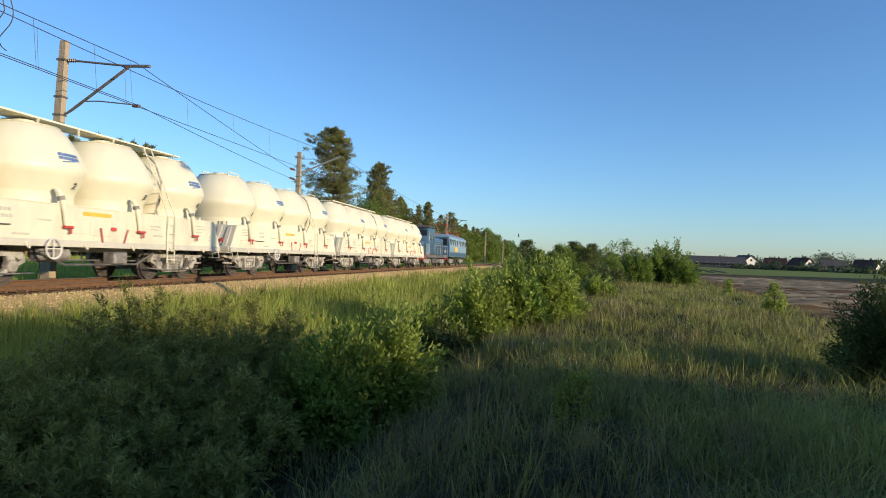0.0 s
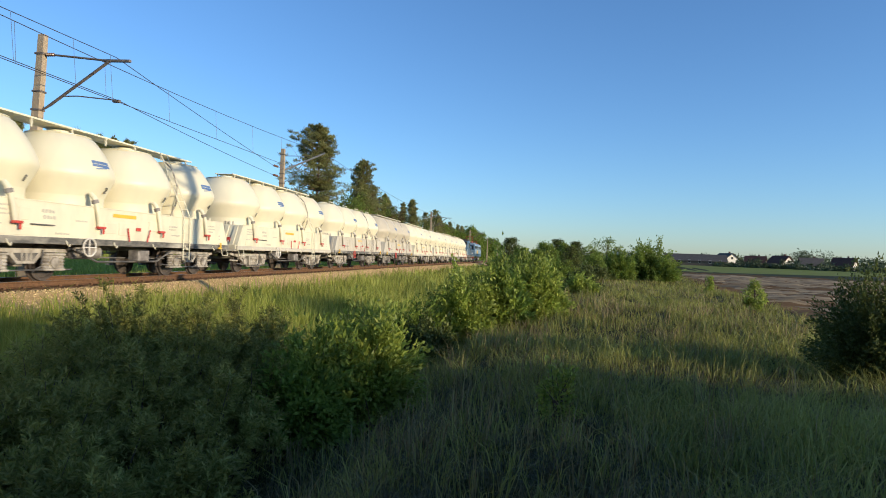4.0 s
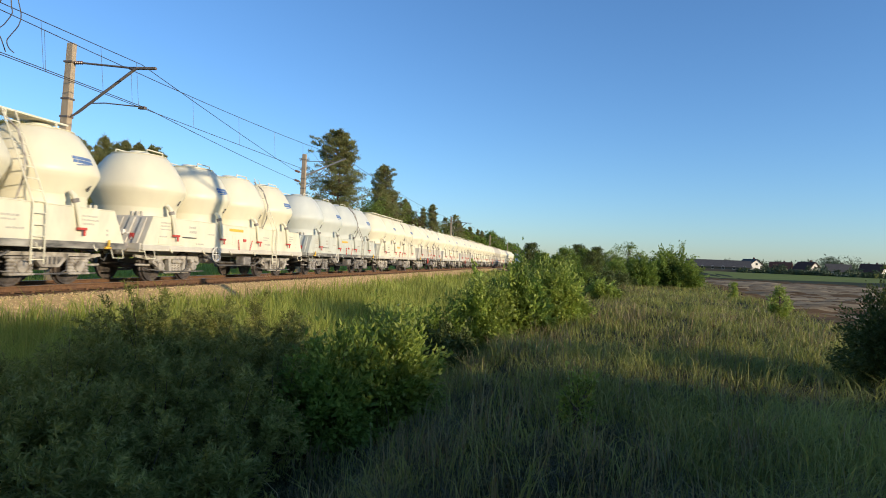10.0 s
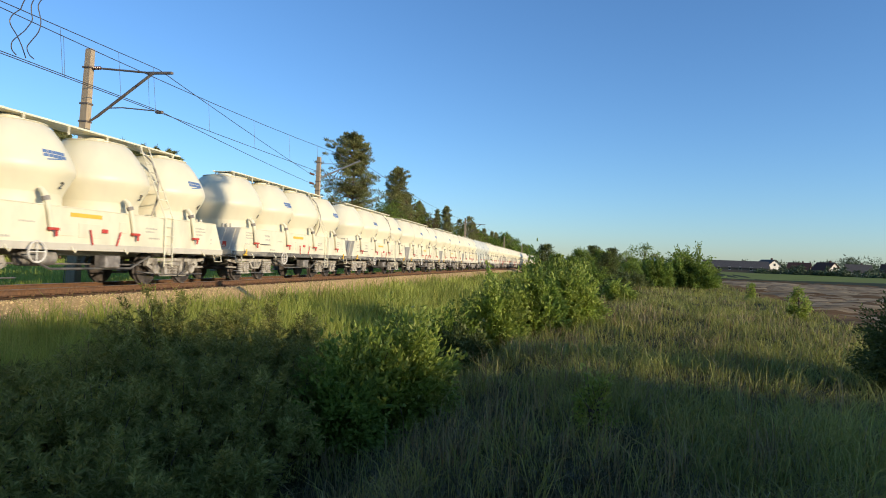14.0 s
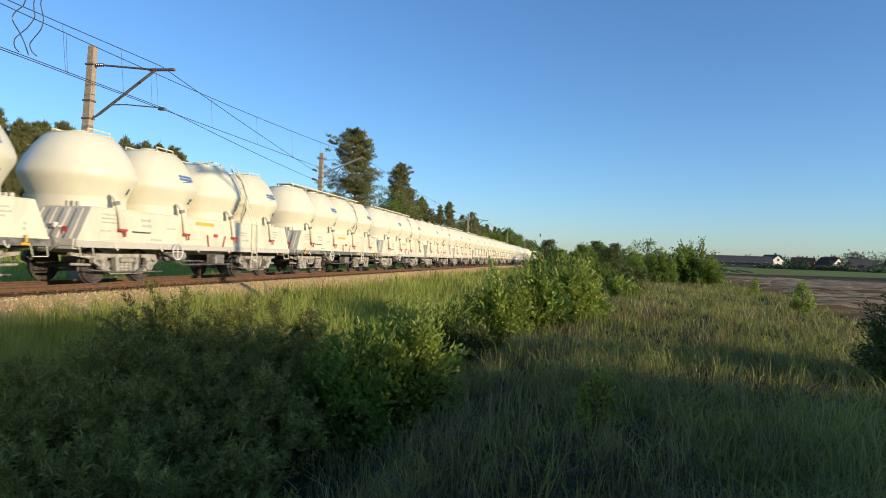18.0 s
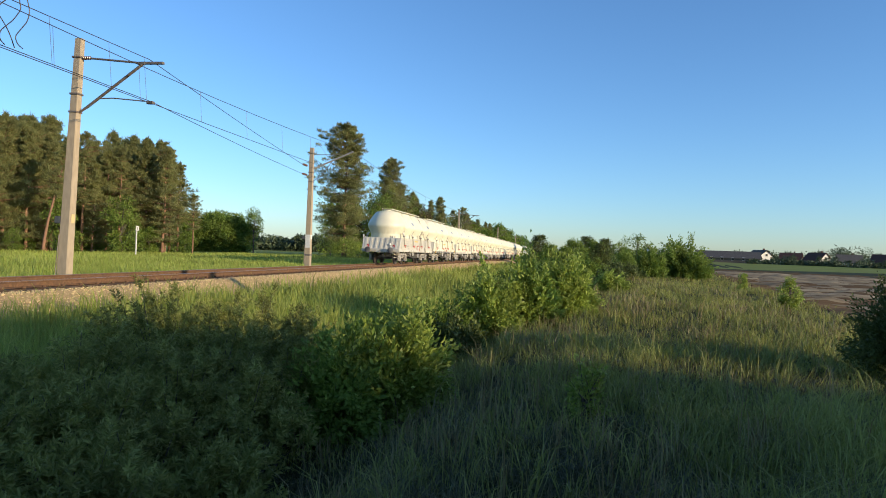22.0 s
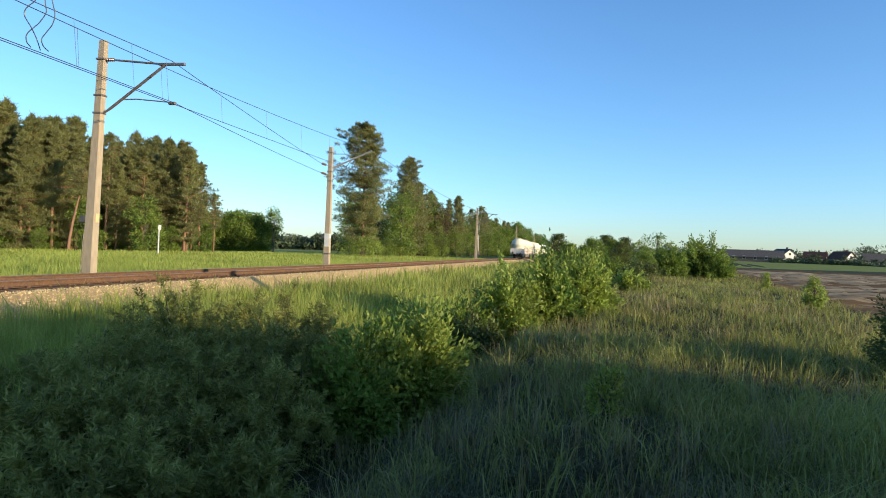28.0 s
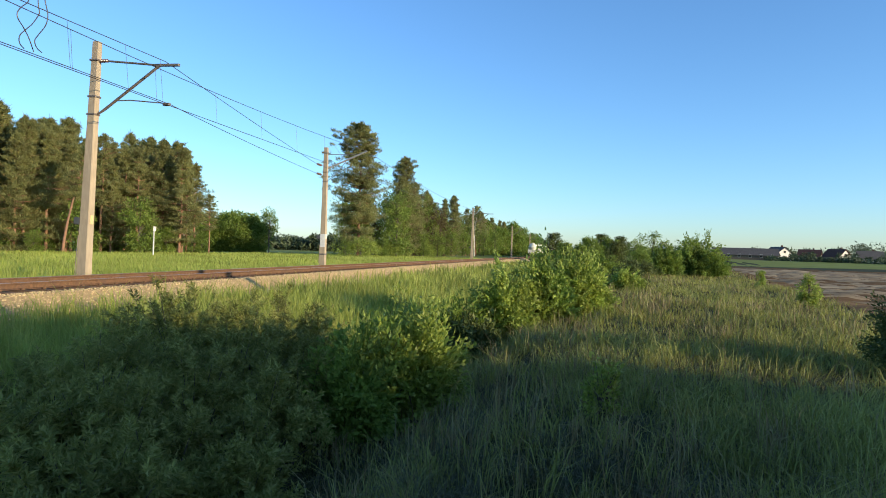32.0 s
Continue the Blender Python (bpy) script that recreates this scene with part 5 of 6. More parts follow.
def pine(h, spread, seed, bare=0.35, dense=1.0, lean=0.0, mat=NEEDLES, point=0.6, more=0, pad=1.0):
    """A tapered trunk, whorls of limbs with upturned ends, flat layered pads of needles with gaps between."""
    rng = np.random.default_rng(seed)
    s = thing("pine_tree", "tall Scots pine with an orange trunk and uneven dark crown", "tree", group="pines of the wood")
    r0 = 0.011 * h + 0.05
    tr = [(lean * h * (k / 6) ** 1.5 + rng.normal(0, 0.06), rng.normal(0, 0.06), -0.3 + (h + 0.3) * k / 6) for k in range(7)]
    part("trunk", tube(B(), tr, [r0 * (1 - 0.9 * k / 6) for k in range(7)], 9), PINEBARK, s)
    limbs, cs, rs, fl = B(), [], [], []
    z = h * bare
    sway = rng.uniform(0, math.tau)
    while z < h * 0.97:
        f = max(0.0, (z / h - bare) / (1 - bare))
        cone = (1 - f) ** 0.85
        dome = math.sqrt(max(0.0, 1 - f ** 2.2))
        reach = spread * (point * cone + (1 - point) * dome) * (0.6 + 0.4 * min(1, f * 3)) * rng.uniform(0.55, 1.25) + 0.15
        off = lean * h * (z / h) ** 1.5
        turn = rng.uniform(0, math.tau)
        count = int(rng.integers(4, 7)) + more
        for i in range(count):
            a = turn + math.tau * i / count + rng.normal(0, 0.3)
            if rng.uniform(0, 1) < 0.14:
                continue
            L = reach * rng.uniform(0.5, 1.15) * (1 + 0.15 * math.cos(a - sway))
            p0 = Vector((off, 0, z))
            rise = rng.uniform(-0.18, 0.16) + 0.45 * f
            p2 = Vector((off + L * math.cos(a), L * math.sin(a), z + L * rise))
            p1 = p0.lerp(p2, 0.6) + Vector((0, 0, -0.05 * L))
            p2.z += 0.08 * L
            tube(limbs, [p0, p1, p2], [0.06 * (1 - 0.6 * f) + 0.015, 0.03, 0.01], 5, False)
            for q in (0.42, 0.62, 0.8, 1.0):
                c = p0.lerp(p1, q / 0.6) if q < 0.6 else p1.lerp(p2, (q - 0.6) / 0.4)
                wid = 0.16 * L
                cs.append((c[0] + wid * rng.uniform(-1.3, 1.3), c[1] + wid * rng.uniform(-1.3, 1.3), c[2] + 0.1 + rng.normal(0, 0.08)))
                rs.append(pad * rng.uniform(0.34, 0.74) * (0.72 + 0.09 * spread) * (1 - 0.66 * f))
        z += h * (0.042 + 0.03 * rng.uniform(0, 1)) * (1 - 0.45 * f)
    for k in range(6):
        zt = h - 0.13 * k * (0.6 + 0.05 * h)
        cs.append((lean * h + rng.normal(0, 0.05 + 0.05 * k), rng.normal(0, 0.05 + 0.05 * k), zt))
        rs.append(0.13 + 0.055 * k)
    part("branching", limbs, PINEBARK, s)["kind"] = "stuff"
    v, t = tree_crown(rng, cs, rs, 36 * dense, 0.2, 0.05, 0.3, 0.75)
    part("crown", fast_mesh("crown", v, t, mat), None, s)
    return s


def leaf_tree(h, spread, seed, mat=LEAF, bark=BARK, label="green broad-leaved tree with a full rounded crown", leaf=0.24, per=70, base=0.15, clumps=46, name="broadleaf_tree", category="tree", pointed=0.0):
    rng = np.random.default_rng(seed)
    s = thing(name, label, category)
    tr = [(rng.normal(0, 0.04 * spread), rng.normal(0, 0.04 * spread), -0.3 + (h * 0.85 + 0.3) * k / 5) for k in range(6)]
    part("trunk", tube(B(), tr, [(0.012 * h + 0.03) * (1 - 0.85 * k / 5) for k in range(6)], 8), bark, s)
    limbs, cs, rs = B(), [], []
    for i in range(clumps):
        f = rng.uniform(0, 1)
        z = h * (base + (0.97 - base) * f)
        prof = (math.sin(math.pi * (0.12 + 0.80 * f)) ** 0.7) * (1 - pointed * f)
        a, L = rng.uniform(0, math.tau), spread * prof * rng.uniform(0.35, 1.05)
        c = (L * math.cos(a), L * math.sin(a), z + rng.normal(0, 0.03 * h))
        cs.append(c)
        rs.append(spread * rng.uniform(0.2, 0.42))
        if i % 3 == 0:
            tube(limbs, [(0, 0, z * 0.65), (c[0] * 0.5, c[1] * 0.5, z * 0.85), (c[0] * 0.95, c[1] * 0.95, c[2])], [0.006 * h, 0.004 * h, 0.002 * h], 5, False)
    part("branching", limbs, bark, s)["kind"] = "stuff"
    v, t = tree_crown(rng, cs, rs, per, leaf, leaf * 0.55)
    part("crown", fast_mesh("crown", v, t, mat), None, s)
    return s


def put(ob, x, y, turn=0.0, size=1.0, sink=0.0):
    ob.scale = (size, size, size)
    ob.matrix_basis = pose(x, y, gz(x, y) - sink, 0, 0, turn) @ Matrix.Diagonal((size, size, size, 1))
    return ob


def put_copy(ob, x, y, turn=0.0, size=1.0):
    c = copy_thing(ob, pose(x, y, gz(x, y), 0, 0, turn))
    c.scale = (size, size, size)
    return c


def build_wood():
    """The pine wood left of the gap, and the strip beyond the track."""
    rng = np.random.default_rng(3)
    masters = [pine(17.5, 4.2, 21, 0.3, 1.9, point=0.9, more=1), pine(16.5, 4.0, 22, 0.14, 1.9, point=1.0, more=1), pine(18.5, 4.1, 23, 0.42, 1.9, point=0.7, more=1), pine(15, 3.9, 24, 0.08, 1.9, point=1.0, more=1), pine(17, 3.7, 25, 0.36, 1.8, point=0.8, more=1), pine(14, 3.7, 26, 0.04, 1.9, point=1.0, more=1)]
    heights = (17.5, 16.5, 18.5, 15.0, 17.0, 14.0)
    leaning = pine(12, 1.6, 29, 0.55, 1.2, lean=0.2)
    leaning["label"] = "leaning Scots pine with a bare orange trunk"
    put(leaning, -55.8, 59.6, 20)
    big = pine(20.3, 6.6, 31, 0.13, 3.2, point=0.42, more=8, pad=1.22)
    big["label"] = "very tall lone Scots pine with long drooping limbs"
    put(big, -33.0, 92.0, 30)
    second = pine(18.3, 4.8, 33, 0.1, 2.4, point=0.7, more=3, pad=1.15)
    put(second, -31.5, 112.0, 80)
    used = [False] * len(masters)
    spots = []

    def lot(x, y, top):
        spots.append((x, y, top - gz(x, y)))
    # the left wood: its front runs obliquely away from the track, and its tops fall off at the open end
    bearing, rise = (-56, -52, -46, -43, -39.4, -36.5, -35.0, -34.2, -33.4, -32.1), (10.0, 10.0, 9.6, 8.8, 8.2, 8.1, 7.9, 7.4, 6.2, 3.2)
    for row in range(6):
        n = 31
        for i in range(n):
            f = i / (n - 1)
            x = -48.6 - f * 42 + rng.normal(0, 0.9) - row * 3.2
            y = 76.0 - f * 42 + rng.normal(0, 0.9) + row * 2.2
            az = math.degrees(math.atan2(x, y))
            if az > -32.1:
                continue
            lot(x, y, 1.97 + math.hypot(x, y) * math.tan(radians(np.interp(az, bearing, rise))) * (rng.uniform(0.95, 1.05) if i % 5 == 2 or az > -35.5 else rng.uniform(0.72, 0.95)))
    for k in range(28):
        y = 118 + k * 9.5 + rng.normal(0, 1.5)
        lot(-32.5 - rng.uniform(0, 5), y, rng.uniform(13.8, 17.5))
    for k in range(9):
        y = 126 + k * 7 + rng.normal(0, 1.5)
        lot(-44.0 - rng.uniform(0, 7), y, rng.uniform(11, 14))
    for i, (x, y, h) in enumerate(spots):
        k = int(rng.integers(0, len(masters)))
        a, s = rng.uniform(0, 360), h / heights[k]
        if not used[k]:
            used[k] = True
            put(masters[k], x, y, a, s)
        else:
            put_copy(masters[k], x, y, a, s)
    # broad-leaved trees at the edges
    green = leaf_tree(9.5, 2.6, 41, LEAF, base=0.08, clumps=60)
    put(green, -30.0, 103.0, 0, 1.2)
    bright = leaf_tree(3.0, 1.9, 47, LEAF_BRIGHT, base=0.02, clumps=30, leaf=0.22, per=50, label="low bright green bush at the wood's edge", name="edge_bush", category="bush")
    put(bright, -31.0, 88.0)
    for k in range(11):
        put_copy(bright, -30.0 - rng.uniform(0, 3.5), 91 + k * 5.5, rng.uniform(0, 360), rng.uniform(0.6, 1.1))
    for k in range(14):
        put_copy(green, -39.0 - rng.uniform(0, 9), 113 + k * 5.5, rng.uniform(0, 360), rng.uniform(0.6, 1.0))
    small = leaf_tree(7.0, 2.3, 42, LEAF, base=0.06)
    put(small, -50.6, 65.4, 0, 0.95)
    for x, y, a, s in ((-30.5, 96.5, 50, 0.35), (-32.5, 85.5, 110, 0.3), (-31, 108, 200, 0.7), (-30, 122, 20, 0.55), (-29.5, 133, 90, 0.6), (-30, 150, 130, 0.75), (-31, 172, 10, 0.8), (-30, 205, 60, 0.9), (-31, 240, 160, 1.0)):
        put_copy(green, x, y, a, s)
    for x, y, a, s in ((-56.5, 63, 40, 0.9), (-51, 71, 100, 0.5), (-48, 74, 10, 0.4), (-64, 56, 190, 0.7), (-72, 49, 70, 0.5), (-53, 67, 10, 0.4), (-60, 60, 80, 0.4), (-67, 53, 300, 0.45)):
        put_copy(small, x, y, a, s)
    under = leaf_tree(5.0, 2.4, 48, LEAF, base=0.02, clumps=40, leaf=0.3, per=60, label="leafy understorey tree among the pines", name="understorey_tree")
    put(under, -56, 72)
    for row in range(2):
        for k in range(17):
            put_copy(under, -50.5 - k * 2.5 - row * 4 + rng.normal(0, 0.8), 74.0 - k * 2.5 + row * 3 + rng.normal(0, 0.8), rng.uniform(0, 360), rng.uniform(0.3, 0.75))
    bronze = leaf_tree(13.5, 2.4, 43, BRONZE, label="reddish-brown leafed tree at the wood's edge", base=0.1, clumps=60, leaf=0.28)
    put(bronze, -33, 122)
    for x, y, a, s in ((-34, 131, 60, 0.95), (-33, 142, 120, 0.9), (-35, 158, 200, 0.85)):
        put_copy(bronze, x, y, a, s)
    birch = leaf_tree(13, 1.9, 44, LEAF_DARK, BIRCH, "slender birch with a pale trunk and thin crown", base=0.45, clumps=26, per=40, leaf=0.3, name="birch_tree")
    put(birch, -29, 178, 0, 0.95)
    # clump beyond the gap: a level top, with a taller tree at its open end
    far = leaf_tree(13, 5.2, 45, LEAF, base=0.0, clumps=80, leaf=0.55, per=90)
    put(far, -93.5, 152, 0, 0.74)
    for az, d, a, s in ((-33.5, 172, 60, 0.75), (-32.6, 178, 120, 0.75), (-30.9, 180, 200, 0.78), (-30.2, 176, 300, 0.74), (-29.5, 182, 220, 0.80), (-28.9, 178, 20, 0.72), (-28.3, 176, 250, 0.62), (-30.5, 186, 160, 0.84), (-29.1, 188, 80, 0.8)):
        put_copy(far, d * math.sin(radians(az)), d * math.cos(radians(az)), a, s)
    lone = leaf_tree(15, 2.9, 46, LEAF, base=0.42, clumps=34, leaf=0.42, per=60, label="broad-leaved tree with a high uneven crown")
    put(lone, -79.0, 152, 0, 0.82)
    # leafy filling of the strip behind the big pine
    for k in range(30):
        y = 104 + k * 5.2
        put_copy(bronze if k % 4 == 2 else green, -34.0 - rng.uniform(0, 5), y, rng.uniform(0, 360), (rng.uniform(0.75, 1.0) if k % 4 == 2 else rng.uniform(1.05, 1.5)) * (1.1 if y < 150 else 0.9))
    # strip that ends the view along the track
    for k in range(26):
        y = 250 + k * 9
        put_copy(far, -31 - rng.uniform(-4, 9), y, rng.uniform(0, 360), rng.uniform(0.85, 1.15))


build_wood()


def build_field_side():
    """Bushes and small trees right of the track, as far as the village."""
    rng = np.random.default_rng(8)
    round_tree = leaf_tree(7.5, 3.4, 51, LEAF, base=0.0, clumps=70, leaf=0.34, per=100, label="dense round-crowned bushy tree", name="bushy_tree")
    put(round_tree, 2.0, 124, 0, 0.66)
    dark = leaf_tree(8.2, 3.3, 52, LEAF_DARK, base=0.0, clumps=70, leaf=0.34, per=100, label="dark green bushy tree", name="bushy_tree")
    put(dark, 5.2, 150, 0, 0.75)
    for ob, x, y, a, s in ((round_tree, 6.3, 128, 70, 0.66), (round_tree, -2.5, 130, 150, 0.64), (dark, 9.0, 145, 20, 0.7), (round_tree, 9, 95, 30, 0.45), (dark, 5, 88, 200, 0.42), (round_tree, 0.5, 75, 100, 0.36), (dark, -6, 160, 100, 0.85), (round_tree, 5.5, 60, 10, 0.3), (round_tree, 8.0, 66, 50, 0.35)):
        put_copy(ob, x, y, a, s)
    shrub("low spreading hawthorn-like tree at the field's edge", 11.7, 66.5, 3.4, 3.1, 4.3, 420, 56, 0.24, 0.11, LEAF, 53, name="field_tree", low=0.05)
    shrub("smaller bushy tree beside a larger one", 8.2, 62.5, 1.7, 1.7, 3.4, 220, 55, 0.22, 0.11, LEAF, 54, name="field_tree", low=0.05)
    sap = leaf_tree(5.4, 1.5, 55, LEAF, base=0.3, clumps=24, leaf=0.18, per=40, label="thin sapling with sparse leaves", name="sapling")
    put(sap, 8.8, 80.0)
    put_copy(sap, 7.2, 84, 80, 0.8)
    for x, y, s, seed in ((9.0, 27.5, 0.9, 61), (11.8, 45.0, 0.8, 62)):
        t = leaf_tree(1.5, 0.42, seed, LEAF_BRIGHT, base=0.05, clumps=30, leaf=0.09, per=60, label="small bright green sapling in the grass", name="sapling")
        put(t, x, y, 0, s)


build_field_side()


def build_shrubs():
    g = "shrubs in the ditch"
    # grey-green willow thicket
    for x, y, rx, ry, h, n, seed in ((-4.6, 7.9, 1.1, 1.1, 1.5, 210, 71), (-5.9, 8.6, 1.15, 1.2, 1.48, 230, 72), (-5.2, 10.2, 1.2, 1.3, 1.5, 220, 75), (-4.3, 9.2, 0.9, 0.9, 1.5, 170, 101), (-5.65, 6.6, 0.95, 1.0, 1.08, 190, 74), (-4.35, 6.7, 0.85, 0.8, 1.12, 180, 103), (-3.5, 6.5, 0.72, 0.72, 1.22, 170, 79), (-3.5, 7.7, 0.65, 0.65, 1.3, 150, 102), (-4.5, 5.5, 0.8, 0.8, 0.98, 190, 73), (-3.8, 5.3, 0.55, 0.55, 0.92, 130, 104), (-3.75, 4.3, 0.8, 0.8, 0.98, 190, 76), (-5.3, 4.7, 0.9, 0.9, 0.72, 190, 77), (-2.95, 5.2, 0.6, 0.6, 0.85, 150, 80)):
        willow("grey-green willow shrub with narrow leaves", x, y, rx, ry, h, int(n * 0.24), 26, seed, g)
    # bright shrub at the thicket's end
    shrub("leafy shrub with bright young shoots", -2.35, 8.9, 0.9, 0.9, 2.2, 380, 40, 0.11, 0.052, LEAF_BRIGHT, 81, group=g)
    # shaded side of the same growth: darker leaf colour carries the shade
    shrub("leafy shrub, its shade put into darker leaves", -2.85, 7.9, 0.75, 0.75, 1.8, 260, 50, 0.09, 0.045, LEAF, 82, group=g)
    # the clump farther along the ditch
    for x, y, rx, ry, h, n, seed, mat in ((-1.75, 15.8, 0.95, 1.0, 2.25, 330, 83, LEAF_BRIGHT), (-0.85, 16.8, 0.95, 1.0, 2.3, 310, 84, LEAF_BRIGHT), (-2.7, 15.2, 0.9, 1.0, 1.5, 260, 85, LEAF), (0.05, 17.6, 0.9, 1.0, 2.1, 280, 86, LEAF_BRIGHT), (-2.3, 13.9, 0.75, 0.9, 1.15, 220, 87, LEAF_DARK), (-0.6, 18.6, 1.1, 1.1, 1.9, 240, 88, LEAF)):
        shrub("tall leafy shrub in the ditch", x, y, rx, ry, h, n, 44, 0.11, 0.06, mat, seed, group=g)
    for x, y, rx, h, seed, mat in ((0.2, 28, 1.0, 1.1, 91, LEAF), (2.2, 31, 0.9, 1.0, 92, LEAF_BRIGHT), (-2.5, 36, 1.7, 2.0, 93, LEAF), (2.9, 40, 1.2, 1.2, 94, LEAF_DARK), (1.5, 47, 1.8, 2.0, 95, LEAF), (4.3, 52, 1.6, 1.5, 96, LEAF_DARK), (5.6, 58, 1.4, 1.4, 97, LEAF_DARK), (-2.6, 58, 2.0, 2.5, 98, LEAF)):
        shrub("green shrub along the overgrown ditch", x, y, rx, rx, h, 170, 42, 0.16, 0.085, mat, seed, group=g)
    # shrub at the edge of the grass; dark leaf colour stands in for its shade
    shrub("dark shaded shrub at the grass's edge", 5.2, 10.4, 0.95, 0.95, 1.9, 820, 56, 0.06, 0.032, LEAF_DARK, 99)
    shrub("small yellow-green seedling in shaded grass", 0.30, 6.6, 0.22, 0.22, 1.05, 26, 34, 0.06, 0.03, LEAF_BRIGHT, 100, name="seedling", low=0.15)


build_shrubs()


def build_shade_trees():
    """Trees behind and beside the camera that shade the foreground."""
    t = leaf_tree(4.6, 2.0, 111, LEAF_DARK, base=0.02, clumps=70, leaf=0.3, per=70, label="bushy tree behind the viewpoint", name="shade_tree")
    put(t, 13.4, 4.2, 0, 0.58)
    for x, y, a, s in ((12.8, 0.8, 40, 0.97), (13.7, 2.9, 130, 0.75), (13.0, -0.9, 100, 1.18), (12.5, -3.6, 160, 1.22), (13.5, -6.4, 220, 1.25), (13.0, -9.4, 10, 1.22), (13.0, -12.4, 70, 1.2), (13.2, -15.4, 30, 1.2)):
        put_copy(t, x, y, a, s)


build_shade_trees()


# ---- far distance ----
def build_distance():
    rng = np.random.default_rng(14)
    cs, rs = [], []
    for k in range(520):
        a = radians(rng.uniform(-62, 60))
        d = rng.uniform(620, 760)
        hh = 6 + 4 * math.sin(a * 23) + 3 * math.sin(a * 51 + 1)
        cs.append((d * math.sin(a), d * math.cos(a), gz(d * math.sin(a), d * math.cos(a)) + rng.uniform(0, max(3, hh))))
        rs.append(rng.uniform(3, 6))
    for k in range(260):
        a = radians(rng.uniform(-40, -18) if k < 130 else rng.uniform(-8, 40))
        d = rng.uniform(590, 640)
        cs.append((d * math.sin(a), d * math.cos(a), gz(d * math.sin(a), d * math.cos(a)) + rng.uniform(0, 9)))
        rs.append(rng.uniform(3, 5))
    for k in range(300):
        a = radians(rng.uniform(-29, -19))
        d = rng.uniform(330, 380)
        cs.append((d * math.sin(a), d * math.cos(a), rng.uniform(0, 5 + 2 * math.sin(a * 60))))
        rs.append(rng.uniform(1.5, 3))
    v, t = tree_crown(rng, cs, rs, 60, 1.5, 1.2)
    tagged(new("far_woods", fast_mesh("far_woods", v, t, FARWOOD)), "distant dark line of woods on the horizon", "woods", kind="stuff")


build_distance()


def house(x, y, turn, L, W, wall_h, roof_h, wall, roof, windows, label, chimney=True):
    h = thing("house", label, "house", pose(x, y, gz(x, y), 0, 0, turn), group="houses of the village")
    part("wall", box(B(), -L / 2, L / 2, -W / 2, W / 2, -0.3, wall_h), wall, h, smooth=False)
    for sx in (-1, 1):
        part("gable", prism(B(), [(-W / 2, wall_h), (W / 2, wall_h), (0, wall_h + roof_h)], "x", *sorted((sx * (L / 2 - 0.25), sx * L / 2))), wall, h, smooth=False)
    bm = B()
    ov, th = 0.5, 0.25
    for sy in (-1, 1):
        k = roof_h / (W / 2)
        pts = [(0, wall_h + roof_h + 0.02), (sy * (W / 2 + ov), wall_h - ov * k + 0.02), (sy * (W / 2 + ov), wall_h - ov * k + th), (0, wall_h + roof_h + th)]
        prism(bm, pts, "x", -L / 2 - ov, L / 2 + ov)
    roof_ob = part("roof", bm, roof, h, smooth=False)
    if chimney:
        part("chimney", box(B(), 1.0, 1.6, 0.5, 1.1, wall_h + roof_h * 0.5, wall_h + roof_h + 0.9), ROOF_RED, roof_ob, smooth=False)
    for i in range(windows):
        wx = -L / 2 + L * (i + 0.5) / windows
        wdw = part("window", box(B(), wx - 0.55, wx + 0.55, -W / 2 - 0.06, -W / 2 + 0.05, 1.0, 2.3), WHITE_P, h, smooth=False)
        part("pane", box(B(), wx - 0.46, wx + 0.46, -W / 2 - 0.08, -W / 2 - 0.04, 1.1, 2.2), GLASS_D, wdw, smooth=False)
    for sx in (-1, 1):
        wdw = part("window", box(B(), *sorted((sx * (L / 2 - 0.05), sx * (L / 2 + 0.06))), -0.6, 0.6, wall_h + 0.4, wall_h + 1.6), WHITE_P, h, smooth=False)
        part("pane", box(B(), *sorted((sx * (L / 2 + 0.04), sx * (L / 2 + 0.08))), -0.5, 0.5, wall_h + 0.5, wall_h + 1.5), GLASS_D, wdw, smooth=False)
    return h


